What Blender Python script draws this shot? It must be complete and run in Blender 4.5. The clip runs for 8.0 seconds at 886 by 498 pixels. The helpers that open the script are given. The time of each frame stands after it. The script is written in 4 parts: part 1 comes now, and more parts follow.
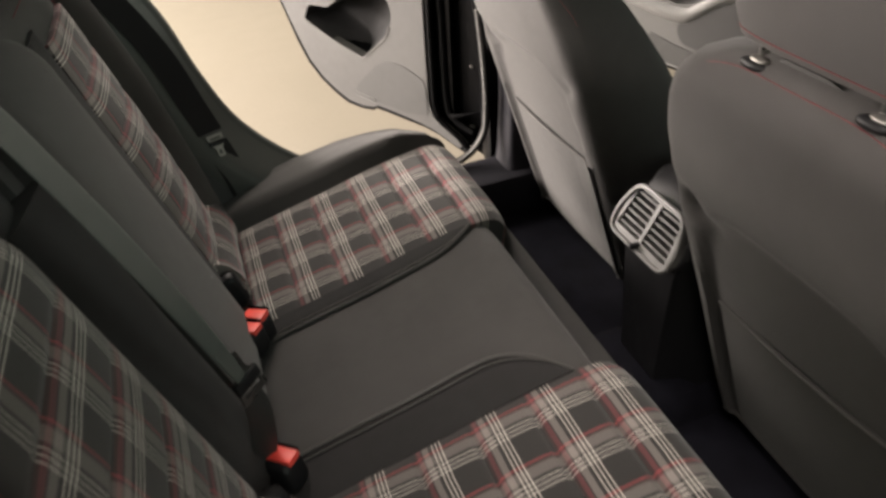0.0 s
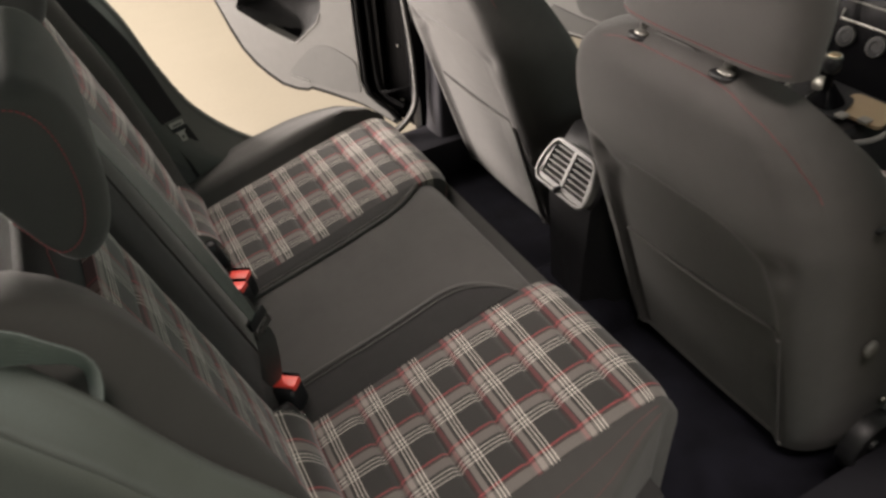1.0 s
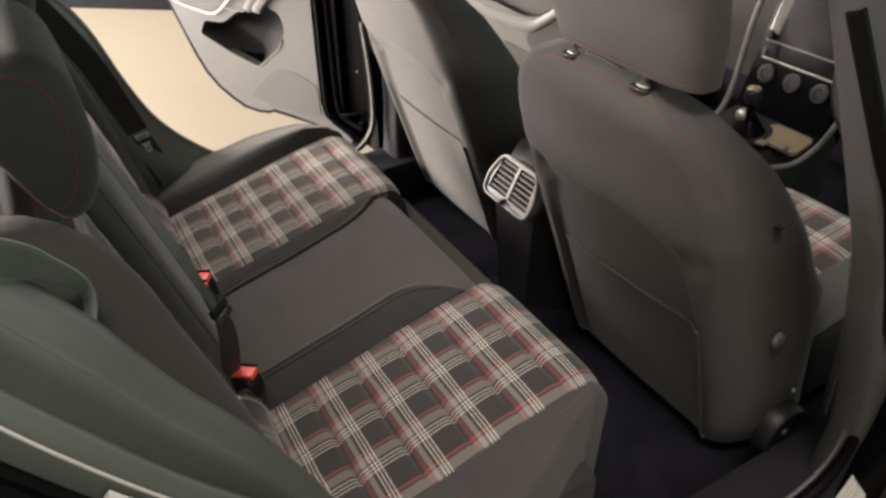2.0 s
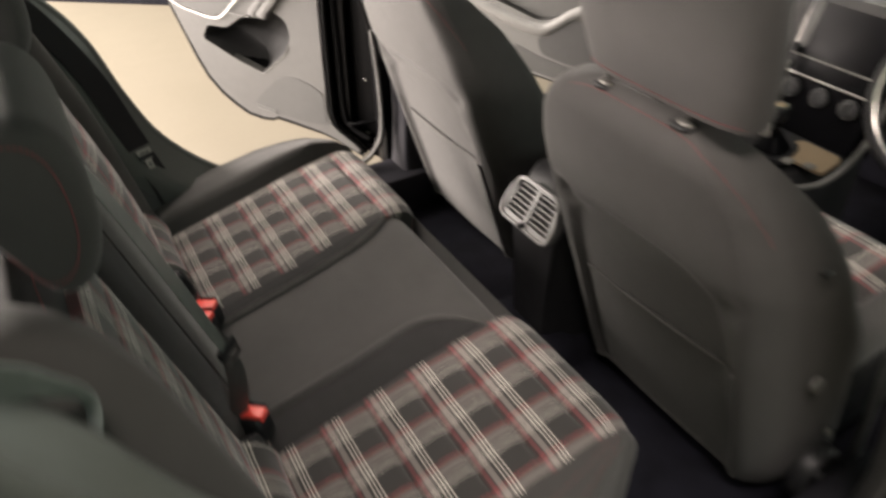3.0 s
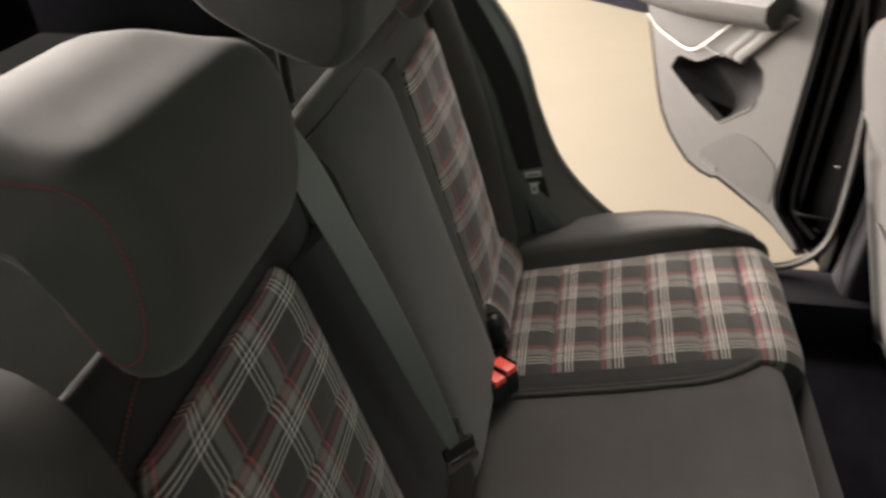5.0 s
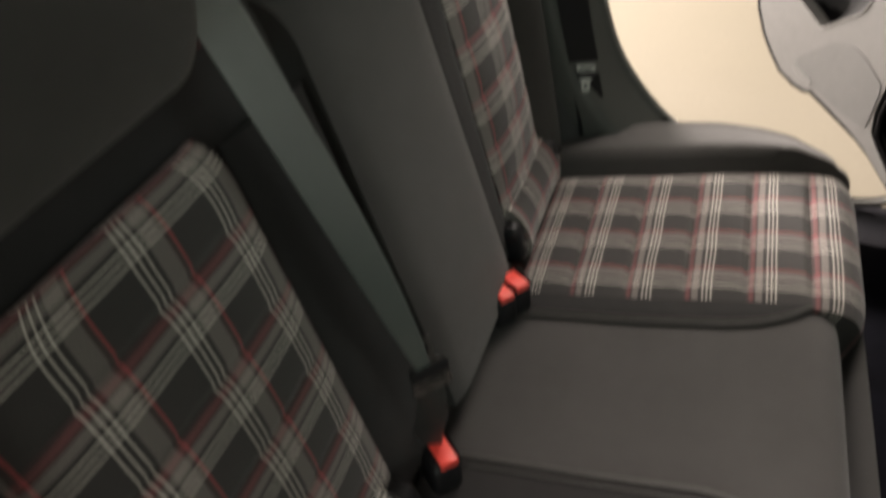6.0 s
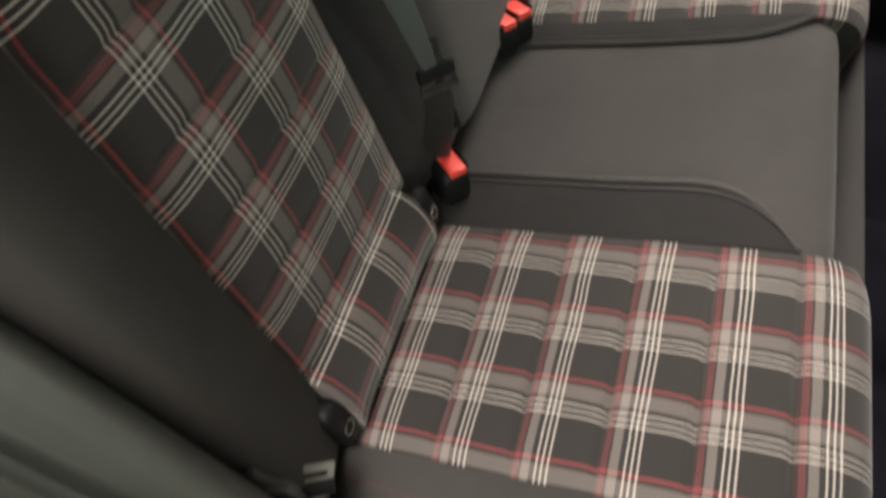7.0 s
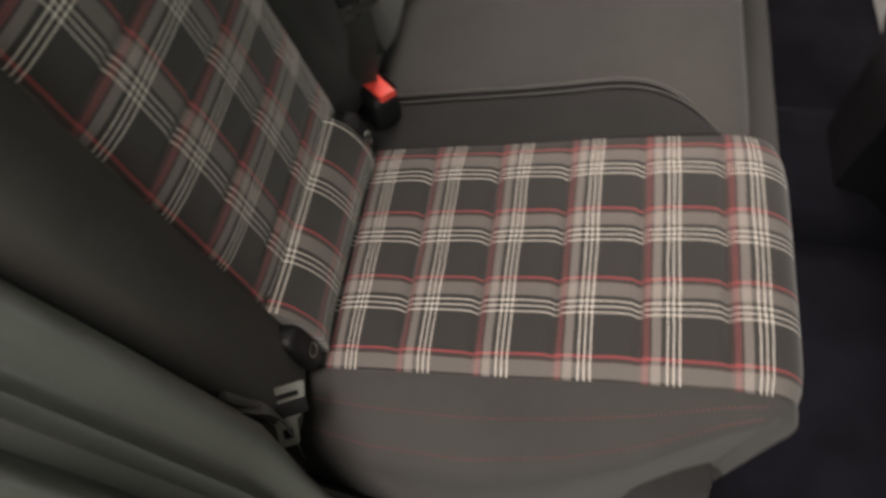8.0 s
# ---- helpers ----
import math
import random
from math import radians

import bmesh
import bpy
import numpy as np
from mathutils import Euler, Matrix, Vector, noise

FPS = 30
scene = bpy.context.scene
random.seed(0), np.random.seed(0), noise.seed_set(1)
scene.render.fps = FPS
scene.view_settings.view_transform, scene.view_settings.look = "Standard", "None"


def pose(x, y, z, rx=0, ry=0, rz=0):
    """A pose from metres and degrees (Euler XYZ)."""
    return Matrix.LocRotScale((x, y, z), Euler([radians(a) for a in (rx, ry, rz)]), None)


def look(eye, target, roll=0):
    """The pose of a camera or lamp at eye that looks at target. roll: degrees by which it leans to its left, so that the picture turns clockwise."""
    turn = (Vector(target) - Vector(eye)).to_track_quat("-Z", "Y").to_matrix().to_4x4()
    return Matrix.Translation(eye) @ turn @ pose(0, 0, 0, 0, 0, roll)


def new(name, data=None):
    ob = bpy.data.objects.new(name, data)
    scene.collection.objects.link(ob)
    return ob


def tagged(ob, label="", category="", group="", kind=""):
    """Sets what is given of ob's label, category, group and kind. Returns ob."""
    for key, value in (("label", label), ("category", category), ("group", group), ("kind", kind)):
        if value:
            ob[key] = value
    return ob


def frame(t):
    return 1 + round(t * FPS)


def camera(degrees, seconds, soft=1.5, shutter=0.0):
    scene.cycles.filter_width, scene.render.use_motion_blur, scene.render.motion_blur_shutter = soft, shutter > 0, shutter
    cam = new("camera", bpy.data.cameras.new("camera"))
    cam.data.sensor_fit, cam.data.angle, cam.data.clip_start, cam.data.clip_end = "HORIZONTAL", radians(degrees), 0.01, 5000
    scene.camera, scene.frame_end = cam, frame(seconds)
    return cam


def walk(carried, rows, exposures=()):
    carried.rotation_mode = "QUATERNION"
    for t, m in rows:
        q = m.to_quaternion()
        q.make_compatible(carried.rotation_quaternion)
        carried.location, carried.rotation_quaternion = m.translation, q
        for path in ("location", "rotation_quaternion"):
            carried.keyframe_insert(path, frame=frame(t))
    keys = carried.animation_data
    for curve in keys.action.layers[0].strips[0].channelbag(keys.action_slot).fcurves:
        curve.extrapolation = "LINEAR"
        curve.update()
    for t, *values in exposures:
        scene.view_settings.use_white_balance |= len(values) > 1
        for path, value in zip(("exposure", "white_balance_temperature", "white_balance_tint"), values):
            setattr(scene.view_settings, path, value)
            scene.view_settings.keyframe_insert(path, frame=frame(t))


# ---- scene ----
cam = camera(62.9, 8.0, soft=2.8, shutter=0.65)
PATH = [
    (0, (0.092, -0.866, 1.383), (0.56, 0.679, 0.202), -5.4),
    (0.2, (0.062, -0.894, 1.400), (0.568, 0.613, 0.188), -5.5),
    (0.5, (0.008, -0.955, 1.433), (0.582, 0.493, 0.179), -5.9),
    (1, (-0.043, -1.035, 1.486), (0.604, 0.387, 0.237), -5.6),
    (1.5, (-0.081, -1.12, 1.504), (0.642, 0.317, 0.315), -4.1),
    (1.7, (-0.092, -1.146, 1.493), (0.665, 0.287, 0.320), -3.1),
    (2.8, (-0.085, -1.133, 1.489), (0.721, 0.263, 0.306), -1.3),
    (3, (-0.073, -1.041, 1.515), (0.709, 0.361, 0.322), -1.7),
    (3.5, (-0.025, -0.837, 1.515), (0.642, 0.605, 0.301), -3.3),
    (4, (0.014, -0.768, 1.496), (0.509, 0.728, 0.264), -5.1),
    (4.2, (0.031, -0.779, 1.490), (0.297, 0.798, 0.289), -6.2),
    (4.5, (0.071, -0.79, 1.482), (0.096, 0.843, 0.329), -5.9),
    (4.7, (0.103, -0.791, 1.467), (-0.045, 0.857, 0.344), -4.1),
    (5.8, (0.234, -0.624, 1.393), (-0.315, 0.844, 0.151), -3.4),
    (6, (0.23, -0.625, 1.367), (-0.29, 0.764, 0.025), -2.0),
    (6.2, (0.233, -0.648, 1.345), (-0.272, 0.673, -0.069), -2.1),
    (6.5, (0.245, -0.682, 1.328), (-0.237, 0.491, -0.218), -4.0),
    (6.8, (0.251, -0.717, 1.310), (-0.187, 0.355, -0.321), -4.8),
    (7, (0.254, -0.742, 1.301), (-0.153, 0.285, -0.366), -5.1),
    (7.5, (0.256, -0.781, 1.298), (-0.087, 0.187, -0.418), -4.5),
    (7.8, (0.256, -0.786, 1.297), (-0.029, 0.177, -0.433), -4.2),
    (8, (0.257, -0.788, 1.297), (0.041, 0.166, -0.447), -4.4),
]
walk(cam, [(t, look(eye, target, roll)) for t, eye, target, roll in PATH], [(0.0, 0.06), (1.5, 0.25), (3.5, 0.28), (4.7, 0.17), (5.8, 0.12), (6.5, 0.62), (7.5, 0.76), (8.0, 0.50)])


# ---- light ----
world = bpy.data.worlds.new("world")
scene.world = world
world.use_nodes = True
world.node_tree.nodes["Background"].inputs[0].default_value = (0.8, 0.85, 0.8, 1)
world.node_tree.nodes["Background"].inputs[1].default_value = 0.03


def area_lamp(name, m, sx, sy, watts, colour):
    data = bpy.data.lights.new(name, "AREA")
    data.shape, data.size, data.size_y, data.energy, data.color = "RECTANGLE", sx, sy, watts, colour
    ob = new(name, data)
    ob.matrix_world = m
    return ob


WARM, COOL = (1.0, 0.875, 0.805), (0.86, 1.0, 0.92)
# unseen area lamps added in mid-air; the walls have no openings or fittings
area_lamp("lamp_rear_fill", look((-5.6, 0.8, 2.5), (0.6, 0.4, 0.7)), 5.0, 0.9, 760, WARM)
area_lamp("lamp_far_fill", look((-4.75, 5.1, 2.05), (0.7, 0.5, 0.6)), 4.0, 2.4, 2800, WARM)
area_lamp("lamp_far_side", pose(-0.4, 2.5, 3.55), 3.0, 1.2, 190, WARM)
area_lamp("lamp_near_side", look((-0.12, -1.35, 3.5), (0.3, -0.6, 0.5)), 0.9, 0.8, 98, WARM)
area_lamp("lamp_near_front", look((1.2, -4.2, 2.6), (0.0, -0.5, 0.9)), 1.6, 1.0, 29, COOL)
# added ahead of the car, brightens the backrest tops through the windscreen
area_lamp("lamp_front_fill", look((6.6, 0.2, 2.5), (0.0, 0.0, 1.0)), 4.0, 1.0, 76, (0.95, 1.0, 0.92))


# ---- materials ----
def material(name, base, rough=0.6, metal=0.0, vary=0.15, scale=40.0, grain=900.0, bump=0.15, sheen=0.0, stain=6.0, coat=0.0, spec=0.5):
    """A surface with stains, grain and fine relief, in object space (metres)."""
    m = bpy.data.materials.new(name)
    m.use_nodes = True
    n, l = m.node_tree.nodes, m.node_tree.links
    b = n["Principled BSDF"]
    b.inputs["Roughness"].default_value, b.inputs["Metallic"].default_value = rough, metal
    b.inputs["Sheen Weight"].default_value, b.inputs["Coat Weight"].default_value = sheen, coat
    b.inputs["Specular IOR Level"].default_value = spec
    at = n.new("ShaderNodeTexCoord")
    big, fine = n.new("ShaderNodeTexNoise"), n.new("ShaderNodeTexNoise")
    big.inputs["Scale"].default_value, big.inputs["Detail"].default_value = stain, 5
    fine.inputs["Scale"].default_value, fine.inputs["Detail"].default_value = grain, 2
    mid = n.new("ShaderNodeTexNoise")
    mid.inputs["Scale"].default_value = scale
    for t in (big, fine, mid):
        l.new(at.outputs["Object"], t.inputs["Vector"])
    add = n.new("ShaderNodeMath")
    add.operation = "ADD"
    l.new(big.outputs[0], add.inputs[0])
    l.new(fine.outputs[0], add.inputs[1])
    span = n.new("ShaderNodeMapRange")
    span.inputs["From Min"].default_value, span.inputs["From Max"].default_value = 0.7, 1.3
    span.inputs["To Min"].default_value, span.inputs["To Max"].default_value = 1 - vary, 1 + vary
    l.new(add.outputs[0], span.inputs["Value"])
    tint = n.new("ShaderNodeVectorMath")
    tint.operation = "SCALE"
    tint.inputs[0].default_value = base
    l.new(span.outputs[0], tint.inputs["Scale"])
    l.new(tint.outputs[0], b.inputs["Base Color"])
    gloss = n.new("ShaderNodeMapRange")
    gloss.inputs["To Min"].default_value, gloss.inputs["To Max"].default_value = max(rough - 0.1, 0.02), min(rough + 0.1, 1)
    l.new(mid.outputs[0], gloss.inputs["Value"])
    l.new(gloss.outputs[0], b.inputs["Roughness"])
    rise = n.new("ShaderNodeBump")
    rise.inputs["Strength"].default_value, rise.inputs["Distance"].default_value = bump, 0.001
    l.new(fine.outputs[0], rise.inputs["Height"])
    l.new(rise.outputs[0], b.inputs["Normal"])
    return m


def plaid_cloth(name, period):
    """A woven check in the UV's metres: red thread, grey band, three cream threads, charcoal square, both ways."""
    m = bpy.data.materials.new(name)
    m.use_nodes = True
    n, l = m.node_tree.nodes, m.node_tree.links
    b = n["Principled BSDF"]
    b.inputs["Roughness"].default_value, b.inputs["Sheen Weight"].default_value = 0.9, 0.15
    uv = n.new("ShaderNodeUVMap")
    part_xy = n.new("ShaderNodeSeparateXYZ")
    wob, wobs = n.new("ShaderNodeTexNoise"), n.new("ShaderNodeVectorMath")
    wob.inputs["Scale"].default_value = 14
    wobs.operation = "MULTIPLY_ADD"
    wobs.inputs[1].default_value = (0.004, 0.004, 0)
    l.new(uv.outputs[0], wob.inputs["Vector"])
    l.new(wob.outputs["Color"], wobs.inputs[0])
    l.new(uv.outputs[0], wobs.inputs[2])
    l.new(wobs.outputs[0], part_xy.inputs[0])
    sums = []
    # places within one repeat, the cream threads' middle at 0.5: the weft runs across the seat, the warp along it
    cream, grey = (0.42, 0.39, 0.352), (0.118, 0.105, 0.096)
    weft = [(0.196, 0.034, (0.085, 0.016, 0.019)), (0.150, 0.030, (0.026, 0.006, 0.007)), (0.306, 0.052, grey)] + [(c, 0.0096, cream) for c in (0.432, 0.5, 0.568)]
    warp = [(0.112, 0.0150, (0.24, 0.024, 0.030)), (0.150, 0.024, (0.022, 0.006, 0.006)), (0.270, 0.088, grey)] + [(c, 0.0104, cream) for c in (0.425, 0.5, 0.575)]
    for axis, gain, bands in ((0, 1.0, weft), (1, 0.82, warp)):
        div = n.new("ShaderNodeMath")
        div.operation = "DIVIDE"
        div.inputs[1].default_value = period
        l.new(part_xy.outputs[axis], div.inputs[0])
        half = n.new("ShaderNodeMath")
        half.operation = "ADD"
        half.inputs[1].default_value = 100.5
        l.new(div.outputs[0], half.inputs[0])
        turn = n.new("ShaderNodeMath")
        turn.operation = "FRACT"
        l.new(half.outputs[0], turn.inputs[0])
        for middle, reach, colour in bands:
            near = n.new("ShaderNodeMath")
            near.operation = "COMPARE"
            near.inputs[1].default_value, near.inputs[2].default_value = middle, reach
            l.new(turn.outputs[0], near.inputs[0])
            tint = n.new("ShaderNodeVectorMath")
            tint.operation = "SCALE"
            tint.inputs[0].default_value = [c * gain for c in colour]
            l.new(near.outputs[0], tint.inputs["Scale"])
            sums.append(tint.outputs[0])
    total = n.new("ShaderNodeVectorMath")
    total.inputs[0].default_value = (0.027, 0.0250, 0.0235)
    total.operation = "ADD"
    l.new(sums[0], total.inputs[1])
    for s in sums[1:]:
        more = n.new("ShaderNodeVectorMath")
        more.operation = "ADD"
        l.new(total.outputs[0], more.inputs[0])
        l.new(s, more.inputs[1])
        total = more
    weave, soil = n.new("ShaderNodeTexNoise"), n.new("ShaderNodeMapRange")
    weave.inputs["Scale"].default_value, weave.inputs["Detail"].default_value = 700, 2
    l.new(uv.outputs[0], weave.inputs["Vector"])
    soil.inputs["From Min"].default_value, soil.inputs["From Max"].default_value = 0.3, 0.7
    soil.inputs["To Min"].default_value, soil.inputs["To Max"].default_value = 0.78, 1.15
    l.new(weave.outputs[0], soil.inputs["Value"])
    cloth = n.new("ShaderNodeVectorMath")
    cloth.operation = "SCALE"
    l.new(total.outputs[0], cloth.inputs[0])
    l.new(soil.outputs[0], cloth.inputs["Scale"])
    l.new(cloth.outputs[0], b.inputs["Base Color"])
    rise = n.new("ShaderNodeBump")
    rise.inputs["Strength"].default_value, rise.inputs["Distance"].default_value = 0.3, 0.001
    l.new(weave.outputs[0], rise.inputs["Height"])
    l.new(rise.outputs[0], b.inputs["Normal"])
    return m


def glass_pane(name, tint):
    m = bpy.data.materials.new(name)
    m.use_nodes = True
    b = m.node_tree.nodes["Principled BSDF"]
    b.inputs["Base Color"].default_value, b.inputs["Roughness"].default_value = (*tint, 1), 0.02
    b.inputs["Transmission Weight"].default_value, b.inputs["IOR"].default_value = 1.0, 1.45
    return m


P = 0.0910
PLAID = plaid_cloth("plaid cloth", P)
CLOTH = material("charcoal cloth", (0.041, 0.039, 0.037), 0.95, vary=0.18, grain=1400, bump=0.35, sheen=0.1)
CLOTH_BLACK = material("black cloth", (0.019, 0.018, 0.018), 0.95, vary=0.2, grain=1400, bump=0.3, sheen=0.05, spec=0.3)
# charcoal cloth toned down, with the shade on the backrest sides in its colour
CLOTH_SHADED = material("shaded charcoal cloth", (0.028, 0.027, 0.0245), 0.95, vary=0.18, grain=1400, bump=0.35, sheen=0.05, spec=0.3)
LEATHERETTE = material("grey leatherette", (0.048, 0.046, 0.043), 0.55, vary=0.12, grain=600, bump=0.3)
TRIM_MID = material("mid grey soft plastic", (0.042, 0.042, 0.040), 0.62, vary=0.1, grain=800, bump=0.3)
# trim plastic darkened, so part of the pocket's shade is in the colour
POCKET_SHADED = material("shaded pocket plastic", (0.015, 0.015, 0.015), 0.7, vary=0.12, grain=800, bump=0.35, spec=0.3)
TRIM_LIGHT = material("light grey soft plastic", (0.125, 0.123, 0.117), 0.62, vary=0.1, grain=800, bump=0.3)
TRIM_DOOR = material("pale grey door plastic", (0.085, 0.084, 0.080), 0.62, vary=0.1, grain=800, bump=0.3)
TRIM = material("grey soft plastic", (0.058, 0.057, 0.054), 0.62, vary=0.1, grain=800, bump=0.3)
TRIM_DARK = material("dark grained plastic", (0.034, 0.034, 0.033), 0.6, vary=0.12, grain=800, bump=0.35)
SILL = material("blue black sill plastic", (0.0105, 0.0102, 0.0130), 0.65, vary=0.12, grain=800, bump=0.35, spec=0.14)
CARPET = material("black needle carpet", (0.0055, 0.0055, 0.0085), 1.0, vary=0.6, grain=420, bump=1.0, stain=14.0, spec=0.12)
RUBBER = material("black rubber", (0.0010, 0.0010, 0.0012), 0.6, vary=0.1, grain=300, bump=0.1, spec=0.08)
PAINT = material("black car paint", (0.0012, 0.0012, 0.0015), 0.35, vary=0.1, grain=300, bump=0.02, spec=0.08)
FLANGE = material("silver painted metal", (0.42, 0.41, 0.39), 0.35, metal=0.3, vary=0.1, grain=300, bump=0.05)
CHROME = material("satin chrome", (0.62, 0.60, 0.57), 0.2, metal=1.0, vary=0.05, grain=400, bump=0.03)
STEEL = material("dull steel", (0.30, 0.29, 0.27), 0.4, metal=0.8, vary=0.1, grain=400, bump=0.05)
TONGUE = material("dark worn steel", (0.13, 0.13, 0.125), 0.3, metal=0.9, vary=0.15, grain=400, bump=0.05)
RED = material("red plastic", (0.85, 0.080, 0.060), 0.4, vary=0.05, grain=300, bump=0.05)
THREAD = material("red thread", (0.17, 0.036, 0.040), 0.8, vary=0.2, grain=900, bump=0.2)
# darkened webbing: shade low on the backrest is put into its colour
BELT_SHADED = material("shaded seat belt webbing", (0.016, 0.017, 0.016), 0.5, vary=0.1, grain=900, bump=0.4, sheen=0.1)
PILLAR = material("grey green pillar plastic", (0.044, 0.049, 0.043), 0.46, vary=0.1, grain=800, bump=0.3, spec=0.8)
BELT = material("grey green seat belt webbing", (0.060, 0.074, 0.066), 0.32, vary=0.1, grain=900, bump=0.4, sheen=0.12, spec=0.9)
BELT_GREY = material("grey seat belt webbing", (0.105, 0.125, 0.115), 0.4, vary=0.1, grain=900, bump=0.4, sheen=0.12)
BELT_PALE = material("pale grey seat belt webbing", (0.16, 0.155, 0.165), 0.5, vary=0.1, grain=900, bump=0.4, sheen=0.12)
BLACK = material("black plastic", (0.009, 0.009, 0.010), 0.45, vary=0.1, grain=500, bump=0.1, spec=0.25)
GLOSS = material("gloss black panel", (0.0025, 0.0025, 0.003), 0.22, vary=0.05, grain=300, bump=0.02, spec=0.04)
VENT = material("silver grey vent plastic", (0.135, 0.133, 0.129), 0.45, vary=0.06, grain=500, bump=0.1)
BRUSHED = material("brushed bronze trim", (0.48, 0.37, 0.25), 0.38, metal=0.9, vary=0.06, grain=700, bump=0.03)
SHOW_FLOOR = material("cream showroom floor", (0.158, 0.139, 0.107), 0.5, vary=0.05, scale=3, grain=60, bump=0.02, stain=0.8)
PLASTER = material("grey green plaster", (0.13, 0.155, 0.13), 0.9, vary=0.04, grain=90, bump=0.1)
HEADLINER = material("light headliner cloth", (0.42, 0.41, 0.38), 0.95, vary=0.06, grain=900, bump=0.2)
GLASS = glass_pane("green car glass", (0.80, 0.90, 0.84))


# ---- mesh helpers ----
def finish(name, bm, mat, parent=None, label="", smooth=True):
    """Links a bmesh as one mesh object; panes throw no shadow, to let lamp light in."""
    bmesh.ops.recalc_face_normals(bm, faces=bm.faces)
    me = bpy.data.meshes.new(name)
    bm.to_mesh(me)
    bm.free()
    me.materials.append(mat)
    if smooth:
        me.shade_smooth()
        me.set_sharp_from_angle(angle=radians(42))
    ob = new(name, me)
    ob.parent = parent
    ob.visible_shadow = mat.name != "green car glass"
    if label:
        tagged(ob, label)
    return ob


def part(name, bm, mat, parent, label=""):
    return finish(name, bm, mat, parent, label)


def thing(name, label, category, group="", kind=""):
    ob = new(name)
    ob.empty_display_size = 0.05
    return tagged(ob, label, category, group, kind)


def box(lo, hi, bevel=0.004, m=None):
    bm = bmesh.new()
    bmesh.ops.create_cube(bm, size=1)
    lo, hi = Vector(lo), Vector(hi)
    for v in bm.verts:
        v.co = Vector((lo[i] + (v.co[i] + 0.5) * (hi[i] - lo[i]) for i in range(3)))
    if bevel:
        bmesh.ops.bevel(bm, geom=list(bm.edges), offset=bevel, segments=2, affect="EDGES", profile=0.6)
    if m is not None:
        bmesh.ops.transform(bm, matrix=m, verts=bm.verts)
    return bm


def loft(rings, cap=True, closed=True):
    bm = bmesh.new()
    rows = [[bm.verts.new(p) for p in ring] for ring in rings]
    for a, b in zip(rows, rows[1:]):
        for k in range(len(a) if closed else len(a) - 1):
            j = (k + 1) % len(a)
            bm.faces.new((a[k], a[j], b[j], b[k]))
    if cap and closed:
        bm.faces.new(rows[0][::-1])
        bm.faces.new(rows[-1])
    return bm


def squircle(c, ax, ay, power=4.0, count=28):
    """A closed ring round c with half axes ax, ay."""
    c, ax, ay, out = Vector(c), Vector(ax), Vector(ay), []
    for k in range(count):
        a = 2 * math.pi * k / count
        x, y = math.cos(a), math.sin(a)
        out.append(c + ax * (abs(x) ** (2 / power) * (1 if x >= 0 else -1)) + ay * (abs(y) ** (2 / power) * (1 if y >= 0 else -1)))
    return out


def pillow(c, ax, ay, az, power=3.5, rows=14, count=32):
    """A rounded block: rings along az that close at both ends."""
    rings = []
    for k in range(rows + 1):
        h = -math.cos(math.pi * k / rows)
        s = max((1 - abs(h) ** power), 0.0008) ** (1 / power)
        rings.append(squircle(Vector(c) + Vector(az) * h, Vector(ax) * s, Vector(ay) * s, power, count))
    return loft(rings)


def smooth_path(points, steps=6):
    """A Catmull-Rom line through the points."""
    pts = [Vector(p) for p in points]
    ext = [2 * pts[0] - pts[1]] + pts + [2 * pts[-1] - pts[-2]]
    out = []
    for k in range(1, len(ext) - 2):
        a, b, c, d = ext[k - 1 : k + 3]
        for s in range(steps):
            t = s / steps
            out.append(0.5 * (2 * b + (c - a) * t + (2 * a - 5 * b + 4 * c - d) * t * t + (3 * b - a - 3 * c + d) * t ** 3))
    return out + [pts[-1]]


def tube(points, r, count=8, smooth=6):
    pts = smooth_path(points, smooth) if smooth else [Vector(p) for p in points]
    rings, side = [], None
    for k, p in enumerate(pts):
        ahead = (pts[min(k + 1, len(pts) - 1)] - pts[max(k - 1, 0)]).normalized()
        ref = side if side is not None else (Vector((0, 0, 1)) if abs(ahead.z) < 0.9 else Vector((1, 0, 0)))
        side = (ref - ahead * ref.dot(ahead)).normalized()
        up = ahead.cross(side)
        rings.append([p + r * (math.cos(2 * math.pi * j / count) * side + math.sin(2 * math.pi * j / count) * up) for j in range(count)])
    return loft(rings)


def dashes(points, r=0.0011, step=0.0055, fill=0.72):
    """Stitches: short threads along a line."""
    pts = [Vector(p) for p in points]
    run = [0.0]
    for a, b in zip(pts, pts[1:]):
        run.append(run[-1] + (b - a).length)
    def at(d):
        return Vector([float(np.interp(d, run, [p[i] for p in pts])) for i in range(3)])
    bm = bmesh.new()
    for k in range(int(run[-1] / step)):
        a, b = at(k * step), at((k + fill) * step)
        ahead = (b - a).normalized()
        side = ahead.orthogonal().normalized() * r
        up = ahead.cross(side)
        ends = [[bm.verts.new(p + o) for o in (side, up, -side, -up)] for p in (a, a.lerp(b, 0.2) , b.lerp(a, 0.2), b)]
        for v, p in zip(ends[0] + ends[3], (a,) * 4 + (b,) * 4):
            v.co = v.co.lerp(p, 0.55)
        for g, h in zip(ends, ends[1:]):
            for j in range(4):
                bm.faces.new((g[j], g[(j + 1) % 4], h[(j + 1) % 4], h[j]))
        bm.faces.new(ends[0][::-1])
        bm.faces.new(ends[3])
    return bm


